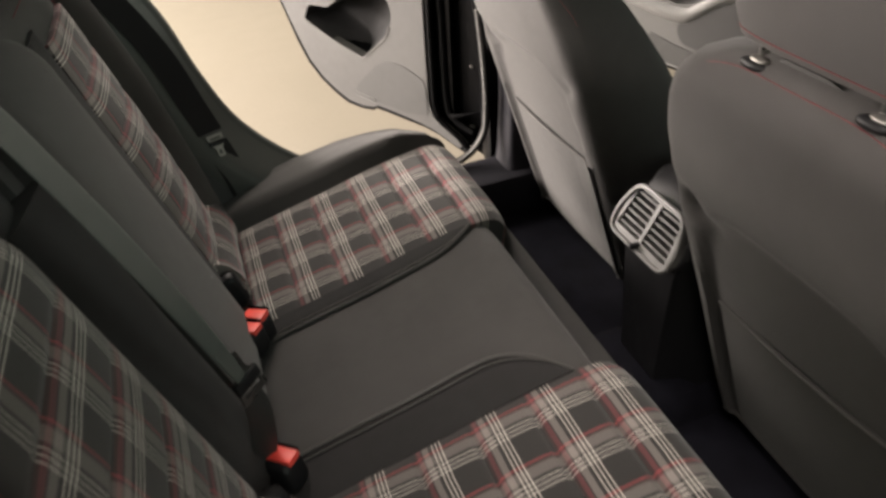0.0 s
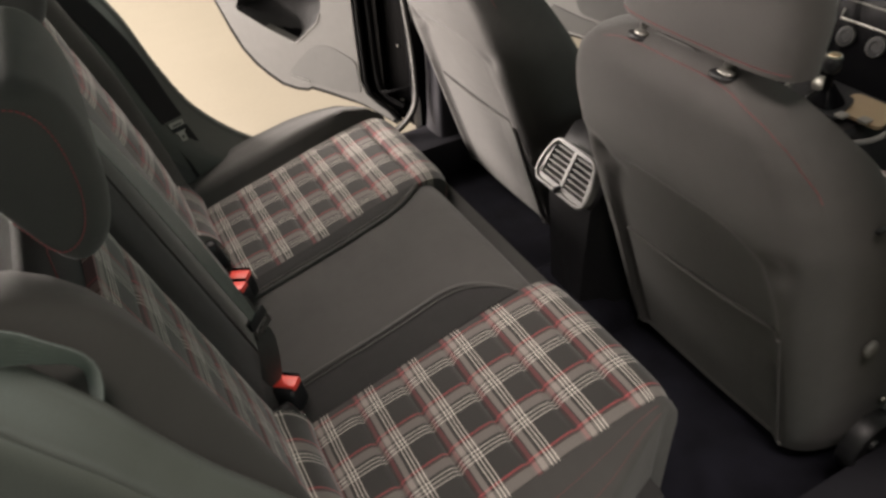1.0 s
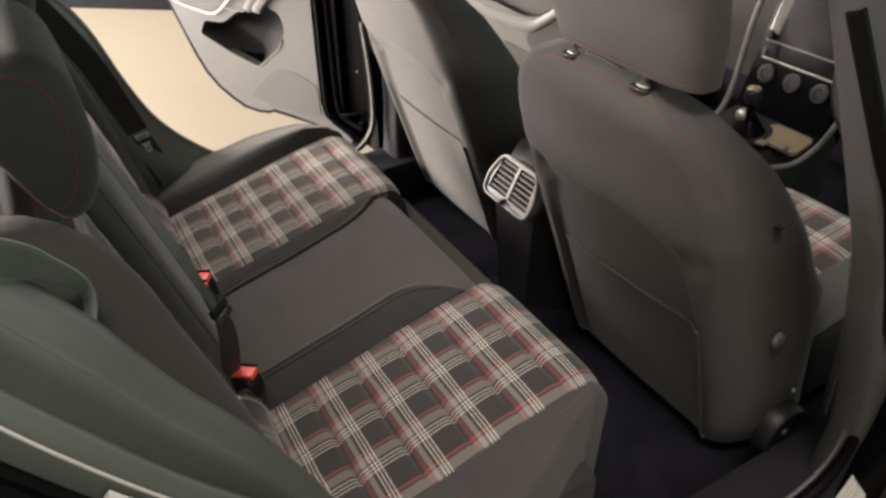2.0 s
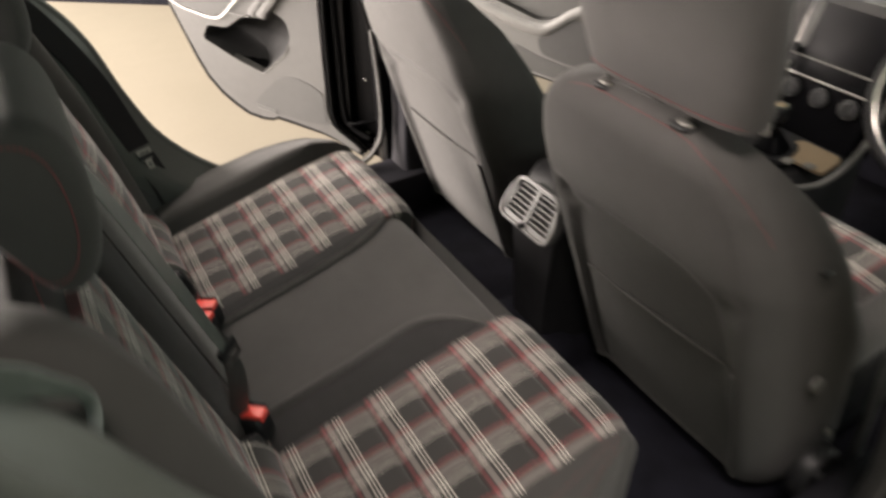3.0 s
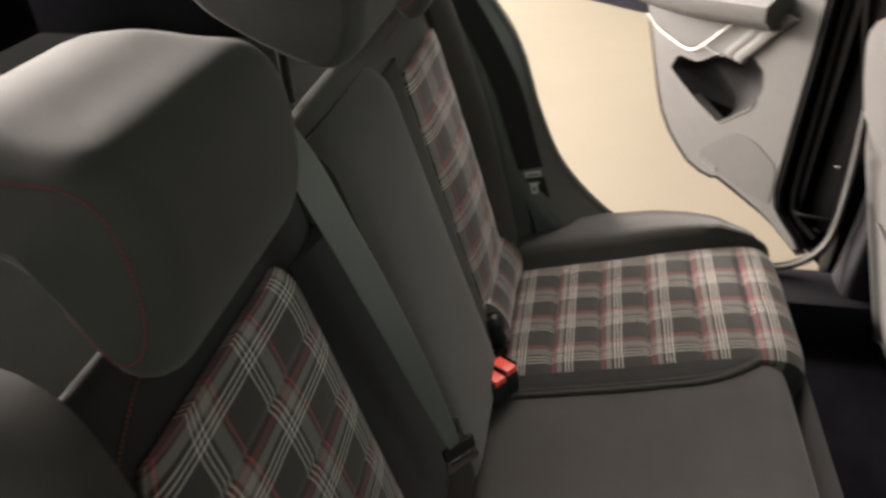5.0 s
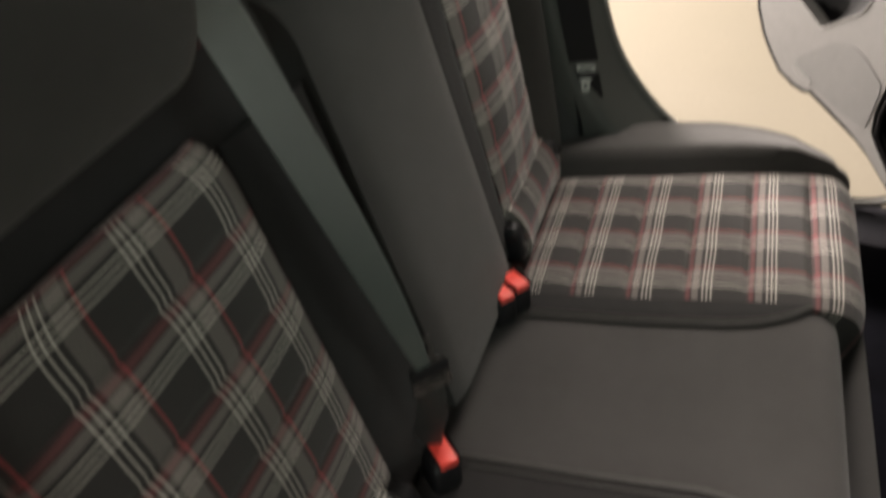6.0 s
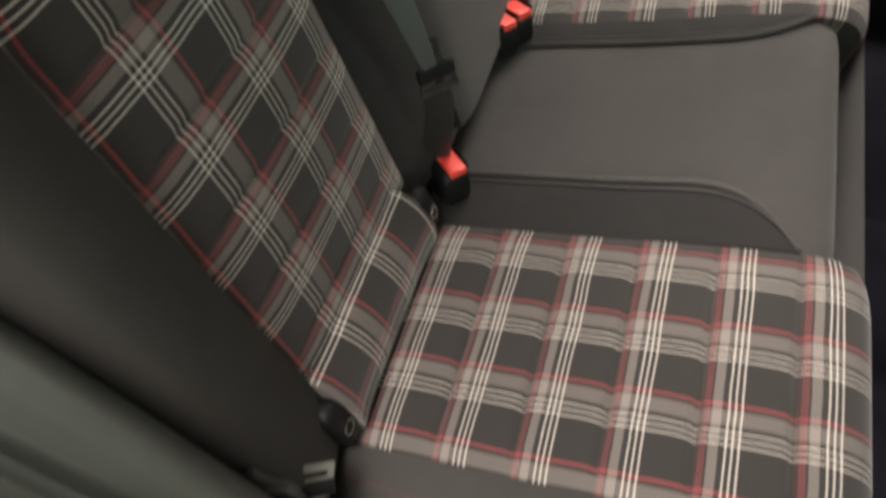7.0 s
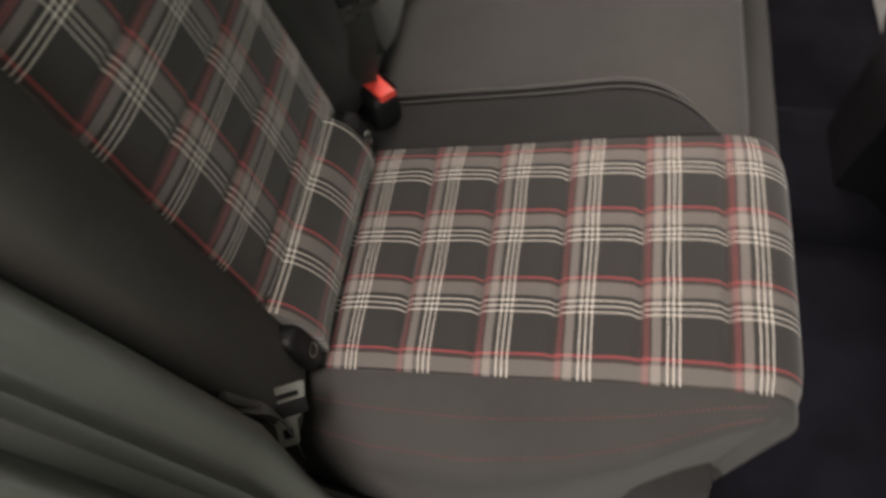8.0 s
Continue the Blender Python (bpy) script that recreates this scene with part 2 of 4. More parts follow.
def ribbon(points, wide, thick=0.0016, smooth=6):
    """A strap: points, and at each the half-width vector."""
    pts, ws = smooth_path(points, smooth), smooth_path(wide, smooth)
    rings = []
    for k, (p, w) in enumerate(zip(pts, ws)):
        ahead = (pts[min(k + 1, len(pts) - 1)] - pts[max(k - 1, 0)]).normalized()
        up = ahead.cross(w).normalized() * thick
        ribs = [(-1.0, 0.4)] + [(-0.9 + 0.15 * k, 1.0 if k % 2 else 0.45) for k in range(13)] + [(1.0, 0.4)]
        rings.append([p + w * f + up * h for f, h in ribs] + [p + w * f - up * h for f, h in reversed(ribs)])
    return loft(rings)


def sheet(fn, nu, nv, uv=None, back=None):
    """A surface fn(u, v) over a grid, with a UV of uv(u, v); back: a vector by which a rear side closes it."""
    bm = bmesh.new()
    layer = bm.loops.layers.uv.new("UVMap")
    us, vs = [k / nu for k in range(nu + 1)], [k / nv for k in range(nv + 1)]
    grid = [[bm.verts.new(fn(u, v)) for v in vs] for u in us]
    where = {}
    for i, u in enumerate(us):
        for j, v in enumerate(vs):
            where[grid[i][j]] = uv(u, v) if uv else (u, v)
    for i in range(nu):
        for j in range(nv):
            bm.faces.new((grid[i][j], grid[i + 1][j], grid[i + 1][j + 1], grid[i][j + 1]))
    if back is not None:
        off = Vector(back)
        edge = [grid[i][0] for i in range(nu + 1)] + [grid[nu][j] for j in range(1, nv + 1)]
        edge += [grid[i][nv] for i in range(nu - 1, -1, -1)] + [grid[0][j] for j in range(nv - 1, 0, -1)]
        rear = [bm.verts.new(v.co + off) for v in edge]
        for v, r in zip(edge, rear):
            where[r] = where[v]
        for k in range(len(edge)):
            j = (k + 1) % len(edge)
            bm.faces.new((edge[k], edge[j], rear[j], rear[k]))
        bm.faces.new(rear)
    for f in bm.faces:
        for lp in f.loops:
            lp[layer].uv = where[lp.vert]
    return bm


def plate(outline, holes, thick, to_world):
    """A flat board with holes: 2D outlines, laid out by to_world(a, b, depth)."""
    bm = bmesh.new()
    loops = [outline] + list(holes)
    for depth in (0.0, -thick):
        edges = []
        for pts in loops:
            vs = [bm.verts.new(to_world(a, b, depth)) for a, b in pts]
            edges += [bm.edges.new((vs[k], vs[(k + 1) % len(vs)])) for k in range(len(vs))]
        bmesh.ops.triangle_fill(bm, use_beauty=True, edges=edges)
    for pts in loops:
        for k in range(len(pts)):
            a, b = pts[k], pts[(k + 1) % len(pts)]
            q = [bm.verts.new(to_world(*p, d)) for p, d in ((a, 0.0), (b, 0.0), (b, -thick), (a, -thick))]
            bm.faces.new(q)
    bmesh.ops.remove_doubles(bm, verts=bm.verts, dist=1e-5)
    return bm


def round_outline(pts, steps=5):
    """A closed smooth outline through 2D points."""
    k3 = [Vector((a, b, 0)) for a, b in pts]
    n, out = len(k3), []
    for k in range(n):
        a, b, c, d = k3[k - 1], k3[k], k3[(k + 1) % n], k3[(k + 2) % n]
        for s in range(steps):
            t = s / steps
            p = 0.5 * (2 * b + (c - a) * t + (2 * a - 5 * b + 4 * c - d) * t * t + (3 * b - a - 3 * c + d) * t ** 3)
            out.append((p.x, p.y))
    return out


def cornered(pts, r=0.02, steps=4):
    """A closed polygon with rounded corners."""
    out, n = [], len(pts)
    for k in range(n):
        a, b, c = Vector(pts[k - 1]), Vector(pts[k]), Vector(pts[(k + 1) % n])
        ra = min(r, (a - b).length * 0.45)
        rc = min(r, (c - b).length * 0.45)
        p, q = b + (a - b).normalized() * ra, b + (c - b).normalized() * rc
        for s in range(steps + 1):
            t = s / steps
            w = (1 - t) ** 2 * p + 2 * t * (1 - t) * b + t * t * q
            out.append((w.x, w.y))
    return out


def lerp_table(table, x):
    return float(np.interp(x, [a for a, _ in table], [b for _, b in table]))


def mirror_y(bm):
    for v in bm.verts:
        v.co.y = -0.012 - v.co.y
    bmesh.ops.reverse_faces(bm, faces=bm.faces)
    return bm


# ---- the showroom ----
def slab(name, lo, hi, mat, label, category, bevel=0.0):
    return tagged(finish(name, box(lo, hi, bevel), mat, None, "", False), label, category, "", "structure")


slab("ground", (-7, -7, -0.2), (9, 7, 0.0), SHOW_FLOOR, "cream polished showroom floor under the car", "floor")
slab("ceiling", (-7, -7, 3.6), (9, 7, 3.8), PLASTER, "dim grey green showroom ceiling", "ceiling")
slab("wall_rear", (-7.2, -7, 0), (-7, 7, 3.6), PLASTER, "dim grey green showroom wall", "wall")
slab("wall_front", (9, -7, 0), (9.2, 7, 3.6), PLASTER, "dim grey green showroom wall", "wall")
slab("wall_left", (-7, 7, 0), (9, 7.2, 3.6), PLASTER, "dim grey green showroom wall", "wall")
slab("wall_right", (-7, -7.2, 0), (9, -7, 3.6), PLASTER, "dim grey green showroom wall", "wall")

# thin dark slab added where the floor has a dark patch of unknown cause
patch_m = pose(0.57, 4.68, 0.0, 0, 0, -40)
dark_floor_patch = tagged(finish("dark_floor_patch", box((-0.9, -0.4, 0.0), (0.9, 0.4, 0.014), 0.006, patch_m), CARPET), "thin dark slab added on the showroom floor", "mat")

# ---- the car's shell ----
car = thing("car_body", "black hatchback body shell with open doors on the showroom floor", "car")
part("floor_pan", box((-0.15, -0.74, 0.17), (2.1, 0.73, 0.262), 0.005), CARPET, car, "black needle felt carpet on the car floor")
part("tunnel", loft([[Vector((x, -0.006 + s * w, z)) for s, w, z in ((-1, 0.13, 0.25), (-1, 0.115, 0.31), (-1, 0.08, 0.335), (1, 0.08, 0.335), (1, 0.115, 0.31), (1, 0.13, 0.25))] for x in (0.40, 0.9, 1.5)]), CARPET, car, "black carpeted centre tunnel")
for s in (1, -1):
    mend = (lambda b: b) if s > 0 else mirror_y
    # sill, with its scuff plate and the outer step
    part("sill", mend(box((-0.1, 0.66, 0.20), (2.1, 0.80, 0.385), 0.02)), SILL, car, "dark plastic door sill trim")
    part("sill_step", mend(box((-0.1, 0.80, 0.16), (2.1, 0.88, 0.335), 0.02)), PAINT, car, "black painted sill step")
part("roof", box((-0.75, -0.46, 1.49), (1.35, 0.55, 1.53), 0.01), PAINT, car)
# unseen board added to keep the near lamp off headrest and backrest
part("roof_shade_board", box((-0.75, -0.72, 1.535), (0.08, -0.465, 1.575), 0.015), PAINT, car)
part("headliner", box((-0.72, -0.45, 1.472), (1.32, 0.53, 1.486), 0.004), HEADLINER, car, "light grey headliner")
part("load_floor", box((-0.95, -0.66, 0.30), (-0.25, 0.65, 0.55), 0.01), CARPET, car)
part("parcel_shelf", box((-0.975, -0.575, 0.985), (-0.222, 0.565, 1.005), 0.006), CLOTH_BLACK, car, "black parcel shelf behind the seats")
# unseen; top raised to 1.31 to shade the backrest shoulders from the rear lamp
part("tailgate", box((-1.06, -0.668, 0.30), (-0.98, 0.658, 1.31), 0.02), PAINT, car)
part("quarter_panel", box((-1.06, 0.66, 0.25), (-0.34, 0.76, 1.0), 0.02), PAINT, car)
part("quarter_panel", box((-1.06, -0.77, 0.25), (-0.34, -0.67, 1.0), 0.02), PAINT, car)
for y0, y1 in ((0.57, 0.70), (-0.71, -0.58)):
    part("quarter_trim", box((-1.06, y0, 0.98), (-0.36, y1, 1.48), 0.02), SILL, car, "dark trim beside the tailgate")
part("tailgate_glass", sheet(lambda u, v: Vector((-1.0 + 0.25 * u, -0.55 + 1.09 * v, 1.31 + 0.17 * u)), 1, 1, None, (0.0, 0, 0.006)), GLASS, car, "tinted tailgate glass")
part("windscreen", sheet(lambda u, v: Vector((2.2 - 0.86 * u, -0.64 + 1.27 * v, 0.98 + 0.46 * u)), 1, 1, None, (0.0, 0, 0.006)), GLASS, car, "windscreen glass")
part("firewall", box((2.12, -0.74, 0.2), (2.2, 0.73, 0.98), 0.01), CARPET, car)

# line of the rear door opening: beside the backrest, down the wheel arch, to the sill
ARCH_FAR = smooth_path([(-0.34, 0.66, 1.42), (-0.22, 0.70, 1.26), (-0.048, 0.738, 1.055), (0.020, 0.743, 0.945), (0.066, 0.745, 0.80), (0.122, 0.746, 0.675), (0.225, 0.748, 0.560), (0.36, 0.75, 0.47), (0.50, 0.75, 0.40)], 5)
ARCH_NEAR = smooth_path([(-0.36, -0.678, 1.42), (-0.247, -0.720, 1.25), (-0.180, -0.745, 1.14), (-0.108, -0.755, 1.03), (-0.016, -0.760, 0.905), (0.043, -0.762, 0.755), (0.100, -0.763, 0.600), (0.20, -0.765, 0.50), (0.34, -0.768, 0.44), (0.50, -0.768, 0.40)], 5)


def thick_strip(line, sign, offsets, depth, swell=0.0, taper=0.0):
    """A solid band along the line; offsets and depth are given for the far side. swell: how far its inner edge rises towards the top; taper: how much narrower it gets towards the sill."""
    flip = Vector((1, sign, 1))
    rings = []
    for p in line:
        high = swell * min(1.0, max(0.0, (p.z - 0.90) / 0.20))
        slim = 1.0 - taper * min(1.0, max(0.0, (0.68 - p.z) / 0.20))
        pts = [p + (Vector((o[0], o[1] * slim, o[2])) + Vector((high, 0, 0.7 * high)) * min(1.0, abs(o[1]) / 0.09)) * flip for o in offsets]
        rings.append(pts + [q + Vector(depth) * flip for q in reversed(pts)])
    return loft(rings)


def ridge(d):
    """Height of the trim at a distance inward from the door seal: an outer bead, a groove, a step and the broad panel with its rounded inner edge."""
    if d < 0.030:
        return 0.020 * math.sin(math.pi * d / 0.030) ** 0.7
    if d < 0.034:
        return -0.010 * (d - 0.030) / 0.004
    if d < 0.051:
        return -0.010 + 0.006 * (d - 0.034) / 0.017
    if d < 0.056:
        return -0.004 + 0.030 * (d - 0.051) / 0.005
    if d < 0.085:
        return 0.026 + 0.003 * (d - 0.056) / 0.029 - 0.009 * math.sin(math.pi * (d - 0.056) / 0.029)
    if d < 0.100:
        return 0.029 + 0.007 * math.sin(math.pi * (d - 0.085) / 0.030)
    return 0.036 - 55.0 * (d - 0.100) ** 2


TRIM_PROFILE = [(-0.14 * d + 0.92 * ridge(d) - 0.014, -d, -0.08 * d + 0.92 * ridge(d) - 0.013) for d in [0.125 * (1 - k / 90) for k in range(91)]]
TRIM_FAR = [(-0.075, -0.112, -0.040), (-0.063, -0.108, -0.030), (-0.055, -0.100, -0.024), (-0.040, -0.075, -0.014), (-0.022, -0.050, -0.005), (-0.010, -0.036, -0.001), (-0.014, -0.031, -0.006), (-0.012, -0.026, -0.006), (-0.003, -0.021, 0.0), (0.001, -0.008, 0.0), (-0.006, 0.0, -0.005), (-0.02, 0.003, -0.012)]
for sign, line in ((1, ARCH_FAR), (-1, ARCH_NEAR)):
    part("pillar_trim", thick_strip(line, sign, TRIM_FAR if sign > 0 else TRIM_PROFILE, (-0.03, 0.0, -0.03), 0.0 if sign > 0 else 0.030, 0.0 if sign > 0 else 0.55), PILLAR, car, "dark grey pillar trim with soft ridges")
    part("side_lining", thick_strip(line, sign, [(-0.085, -0.088, -0.040), (-0.092, -0.108, -0.045), (-0.15, -0.122, -0.07), (-0.25, -0.145, -0.10)], (-0.02, 0.03, -0.02)), TRIM_DARK, car, "dark grey side lining behind the seat")
    part("door_seal", tube([p + Vector((-0.020, 0.010 * sign, -0.014)) for p in line if sign > 0 or p.z > 1.06], 0.007, 8, 0), RUBBER, car, "black rubber door seal")
    jamb = [(-0.022, 0.018, -0.012), (-0.016, 0.026, -0.010), (-0.018, 0.040, -0.012), (-0.030, 0.046, -0.020), (-0.045, 0.080, -0.030)]
    part("jamb", thick_strip([p for p in line if p.z > 1.055], sign, jamb, (-0.03, 0.0, -0.03)), FLANGE if sign > 0 else PAINT, car, "painted upper door jamb")
    part("jamb", thick_strip([p for p in line if p.z < 1.08], sign, jamb if sign > 0 else [(-0.008, 0.004, -0.006)] + jamb[1:], (-0.03, 0.0, -0.03)), FLANGE, car, "silver painted door jamb")

part("inner_panel", box((-0.42, -0.700, 0.45), (-0.195, -0.606, 1.10), 0.035), CLOTH_BLACK, car, "black lining between seat and pillar")
part("jamb_edge", tube([p + Vector((0.001, -0.006, -0.001)) for p in ARCH_NEAR], 0.0014, 8, 0), FLANGE, car, "silver painted flange along the door opening")

# ---- the rear bench ----
def arc_table(points, steps=10):
    line = smooth_path([(x, 0, z) for x, z in points], steps)
    run = [0.0]
    for a, b in zip(line, line[1:]):
        run.append(run[-1] + (b - a).length)
    return line, run


def on_arc(table, s):
    """Place and outward normal on a side profile at the run s."""
    line, run = table
    x = float(np.interp(s, run, [p.x for p in line]))
    z = float(np.interp(s, run, [p.z for p in line]))
    k = min(max(int(np.searchsorted(run, s)), 1), len(run) - 1)
    d = (line[min(k + 1, len(line) - 1)] - line[max(k - 2, 0)]).normalized()
    return x, z, Vector((-d.z, 0, d.x))


SEAT = arc_table([(-0.02, 0.485), (0.06, 0.511), (0.16, 0.536), (0.248, 0.557), (0.333, 0.580), (0.42, 0.600), (0.485, 0.611), (0.522, 0.608), (0.545, 0.590), (0.553, 0.56), (0.548, 0.50), (0.535, 0.40), (0.52, 0.29)])
S_MARK = float(np.interp(0.422, [p.x for p in SEAT[0][:64]], SEAT[1][:64]))
S_END = SEAT[1][-1]


def flute(u):
    """Cross tucks in the cloth, one each repeat of the check."""
    d = ((u / P + 0.5) % 1.0 - 0.085)
    d = min(abs(d), abs(d - 1), abs(d + 1)) * P
    return -0.0085 * math.exp(-(d / 0.0046) ** 2) - 0.0030 * math.exp(-(d / 0.018) ** 2)


def cushion_panel(y0, y1, s0, s1, lift=0.0, crown=0.010, tucks=False, v_mark=0.0, nu=90, nv=14, front_in=0.0):
    def fn(a, b):
        s, y = s0 + (s1 - s0) * a, y0 + (y1 - y0) * b
        x, z, nrm = on_arc(SEAT, s)
        edge = 1 - abs(2 * b - 1) ** 8
        rise = lift + crown * (edge - 1)
        if tucks and s < S_MARK + 0.10:
            rise += flute((s - S_MARK) * 1.030) * min(1, 6 * b, 6 * (1 - b))
        return Vector((x - front_in * max(0, (x - 0.3)) / 0.25, y, z)) + nrm * rise
    return sheet(fn, nu, nv, lambda a, b: ((s0 + (s1 - s0) * a - S_MARK) * 1.030, -(y0 + (y1 - y0) * b - v_mark)), (-0.02, 0, -0.12))


bench = thing("rear_bench", "charcoal rear bench cushion with two plaid cloth seats", "car seat")
part("near_plaid_panel", cushion_panel(-0.529, -0.212, 0.02, S_MARK + 0.16, 0.004, 0.010, True, -0.267, 150, 18), PLAID, bench, "grey plaid cloth with red and cream threads")
part("far_plaid_panel", cushion_panel(0.203, 0.540, 0.02, S_MARK + 0.16, 0.004, 0.010, True, 0.415, 150, 18), PLAID, bench, "grey plaid cloth with red and cream threads")
part("front_skirt", cushion_panel(-0.535, 0.542, S_MARK + 0.150, S_END, -0.001, 0.006, False, 0, 24, 30), CLOTH, bench, "charcoal cloth front edge")
part("centre_panel", cushion_panel(-0.215, 0.206, 0.0, S_MARK + 0.20, -0.012, 0.004, False, 0, 60, 30, 0.022), CLOTH, bench, "plain charcoal cloth centre seat")


def centre_border(y_in, y_out, corner_s):
    """A strip beside the plaid, whose inner edge sweeps out to the front corner."""
    def fn(a, b):
        s = 0.02 + (corner_s - 0.02) * a
        bend = max(0.0, (a - 0.70) / 0.30) ** 2.6
        inner = y_in + (y_out - y_in) * bend
        y = y_out + (inner - y_out) * b
        x, z, nrm = on_arc(SEAT, s)
        return Vector((x - 0.022 * max(0, x - 0.3) / 0.25, y, z)) + nrm * (-0.005 - 0.005 * b ** 6)
    return fn


for y_in, y_out in ((-0.118, -0.212), (0.160, 0.205)):
    fn = centre_border(y_in, y_out, S_MARK + 0.065)
    part("border_strip", sheet(fn, 40, 8, None, (0, 0, -0.02)), CLOTH_BLACK, bench, "black cloth border")
    for b, r in ((1.0, 0.0038), (0.84, 0.0016)):
        part("piping", tube([fn(k / 16, b) + Vector((0, 0.002 if y_in < 0 else -0.002, 0.0022)) for k in range(17)], r, 6, 2), LEATHERETTE, bench)


def side_bolster(sign):
    y_edge = -0.529 if sign < 0 else 0.540
    wide = 1.0 if sign < 0 else 1.32
    reach = [(0.0, 0.085), (0.11, 0.118), (0.22, 0.128), (0.32, 0.112), (0.39, 0.088), (0.47, 0.046), (0.52, 0.026), (0.56, 0.02)]

    def fn(a, b):
        s = (S_MARK + 0.20) * a
        x, z, nrm = on_arc(SEAT, s)
        out = wide * lerp_table(reach, x if s < S_MARK + 0.1 else 0.56)
        full = min(1.0, out / 0.08)
        if b < 0.6:
            k = b / 0.6
            rise = (0.042 * math.sin(math.pi * 0.5 * min(1, k / 0.28)) - 0.016 * max(0, k - 0.28) if sign > 0 else -0.026 * k ** 2) * full
            return Vector((x, y_edge + sign * out * 0.8 * k, z + rise)) + nrm * -0.004
        ang = (b - 0.6) / 0.4 * 1.5
        drop = (0.026 if sign < 0 else -0.036) * full + 0.02 * math.sin(ang) + 0.19 * (1 - math.cos(ang))
        return Vector((x - 0.010 * ang, y_edge + sign * out * (0.8 + 0.2 * math.sin(ang)), max(z - drop, 0.30))) + nrm * -0.004
    return fn


for sign in (-1, 1):
    fn = side_bolster(sign)
    part("side_bolster", sheet(fn, 60, 16, None, (-0.01, -0.05 * sign, -0.06)), CLOTH, bench, "charcoal side bolster of the seat cushion")
    for b in (0.26, 0.50) if sign < 0 else ():
        part("stitching", dashes([fn(k / 30, b) + Vector((0, 0, 0.0004)) for k in range(2, 26)], 0.0007, 0.005, 0.55), THREAD, bench, "red stitching")
part("cushion_base", box((-0.05, -0.60, 0.262), (0.50, 0.585, 0.46), 0.02), CLOTH_BLACK, bench)

# ---- the rear backrest ----
BACK = arc_table([(0.030, 0.50), (0.012, 0.575), (-0.020, 0.694), (-0.067, 0.867), (-0.112, 1.035), (-0.128, 1.09), (-0.146, 1.118), (-0.170, 1.128), (-0.192, 1.112), (-0.200, 1.07)])
B_MARK = float(np.interp(0.772, [p.z for p in BACK[0][:48]], BACK[1][:48]))
B_TOP = BACK[1][-1]


def run_of(z):
    return float(np.interp(z, [p.z for p in BACK[0][:56]], BACK[1][:56]))


def back_panel(y_low, y_high, s0, s1, lift=0.0, crown=0.010, tucks=False, v_mark=0.0, nu=70, nv=16, belly=0.0, round_top=0.0, depth=0.035, tilt=0.0, round_end=0.0):
    """y_low, y_high: the two sides at the foot and at the head, as pairs."""
    def fn(a, b):
        s = s0 + (s1 - s0) * a
        ya, yb = y_low[0] + (y_high[0] - y_low[0]) * a, y_low[1] + (y_high[1] - y_low[1]) * a
        mid = (ya + yb) / 2
        pull = 1 - round_top * max(0, (a - 0.86) / 0.14) ** 3
        y = mid + (ya + (yb - ya) * b - mid) * pull
        x, z, nrm = on_arc(BACK, s)
        rise = lift + tilt * b + crown * (-abs(2 * b - 1) ** 8) + belly * math.sin(math.pi * b) * math.sin(math.pi * min(1, a * 1.1))
        rise -= round_end * max(0.0, (a - 0.90) / 0.10) ** 2
        if tucks:
            rise += 0.4 * flute(-1.045 * (s - B_MARK)) * min(1, 6 * b, 6 * (1 - b))
        return Vector((x, y, z)) + Vector((-nrm.x, 0, -nrm.z)) * rise
    return sheet(fn, nu, nv, lambda a, b: (-(s0 + (s1 - s0) * a - B_MARK) * 1.045, -0.940 * (y_low[0] + (y_low[1] - y_low[0]) * b - v_mark)), (-depth, 0, -0.02))


back = thing("rear_seat_back", "split rear backrest in charcoal and plaid cloth", "car seat")
S_PL, S_PT = run_of(0.585), run_of(1.052)
part("near_plaid_panel", back_panel((-0.512, -0.213), (-0.502, -0.212), S_PL, S_PT, -0.003, 0.008, True, -0.347, 120, 18, 0.006, 0.16), PLAID, back, "grey plaid cloth with red and cream threads")
part("far_plaid_panel", back_panel((0.279, 0.505), (0.268, 0.508), S_PL, S_PT, 0.006, 0.008, True, 0.36, 120, 18, 0.014, 0.10), PLAID, back, "grey plaid cloth with red and cream threads")
# near shell takes darker cloth than the far one: its shade is painted
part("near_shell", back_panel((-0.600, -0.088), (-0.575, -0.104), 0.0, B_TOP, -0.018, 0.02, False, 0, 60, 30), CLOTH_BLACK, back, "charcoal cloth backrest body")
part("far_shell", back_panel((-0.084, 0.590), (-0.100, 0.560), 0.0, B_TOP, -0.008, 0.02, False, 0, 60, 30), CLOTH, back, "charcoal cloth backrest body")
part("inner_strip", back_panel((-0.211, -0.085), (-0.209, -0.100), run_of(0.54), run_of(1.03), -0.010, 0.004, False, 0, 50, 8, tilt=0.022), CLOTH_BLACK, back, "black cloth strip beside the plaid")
part("centre_panel", back_panel((-0.060, 0.222), (-0.082, 0.176), run_of(0.53), run_of(1.118), 0.017, 0.010, False, 0, 60, 14, round_end=0.022), CLOTH, back, "flat charcoal centre backrest panel")
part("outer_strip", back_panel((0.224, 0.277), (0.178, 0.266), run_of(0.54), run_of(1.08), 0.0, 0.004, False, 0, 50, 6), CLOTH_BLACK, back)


# the near wing rises beside the headrest and rolls back over the shelf
WING = arc_table([(0.030, 0.50), (0.012, 0.575), (-0.020, 0.694), (-0.067, 0.867), (-0.108, 1.035), (-0.120, 1.095), (-0.136, 1.138), (-0.166, 1.162), (-0.205, 1.160), (-0.245, 1.135), (-0.268, 1.07)])


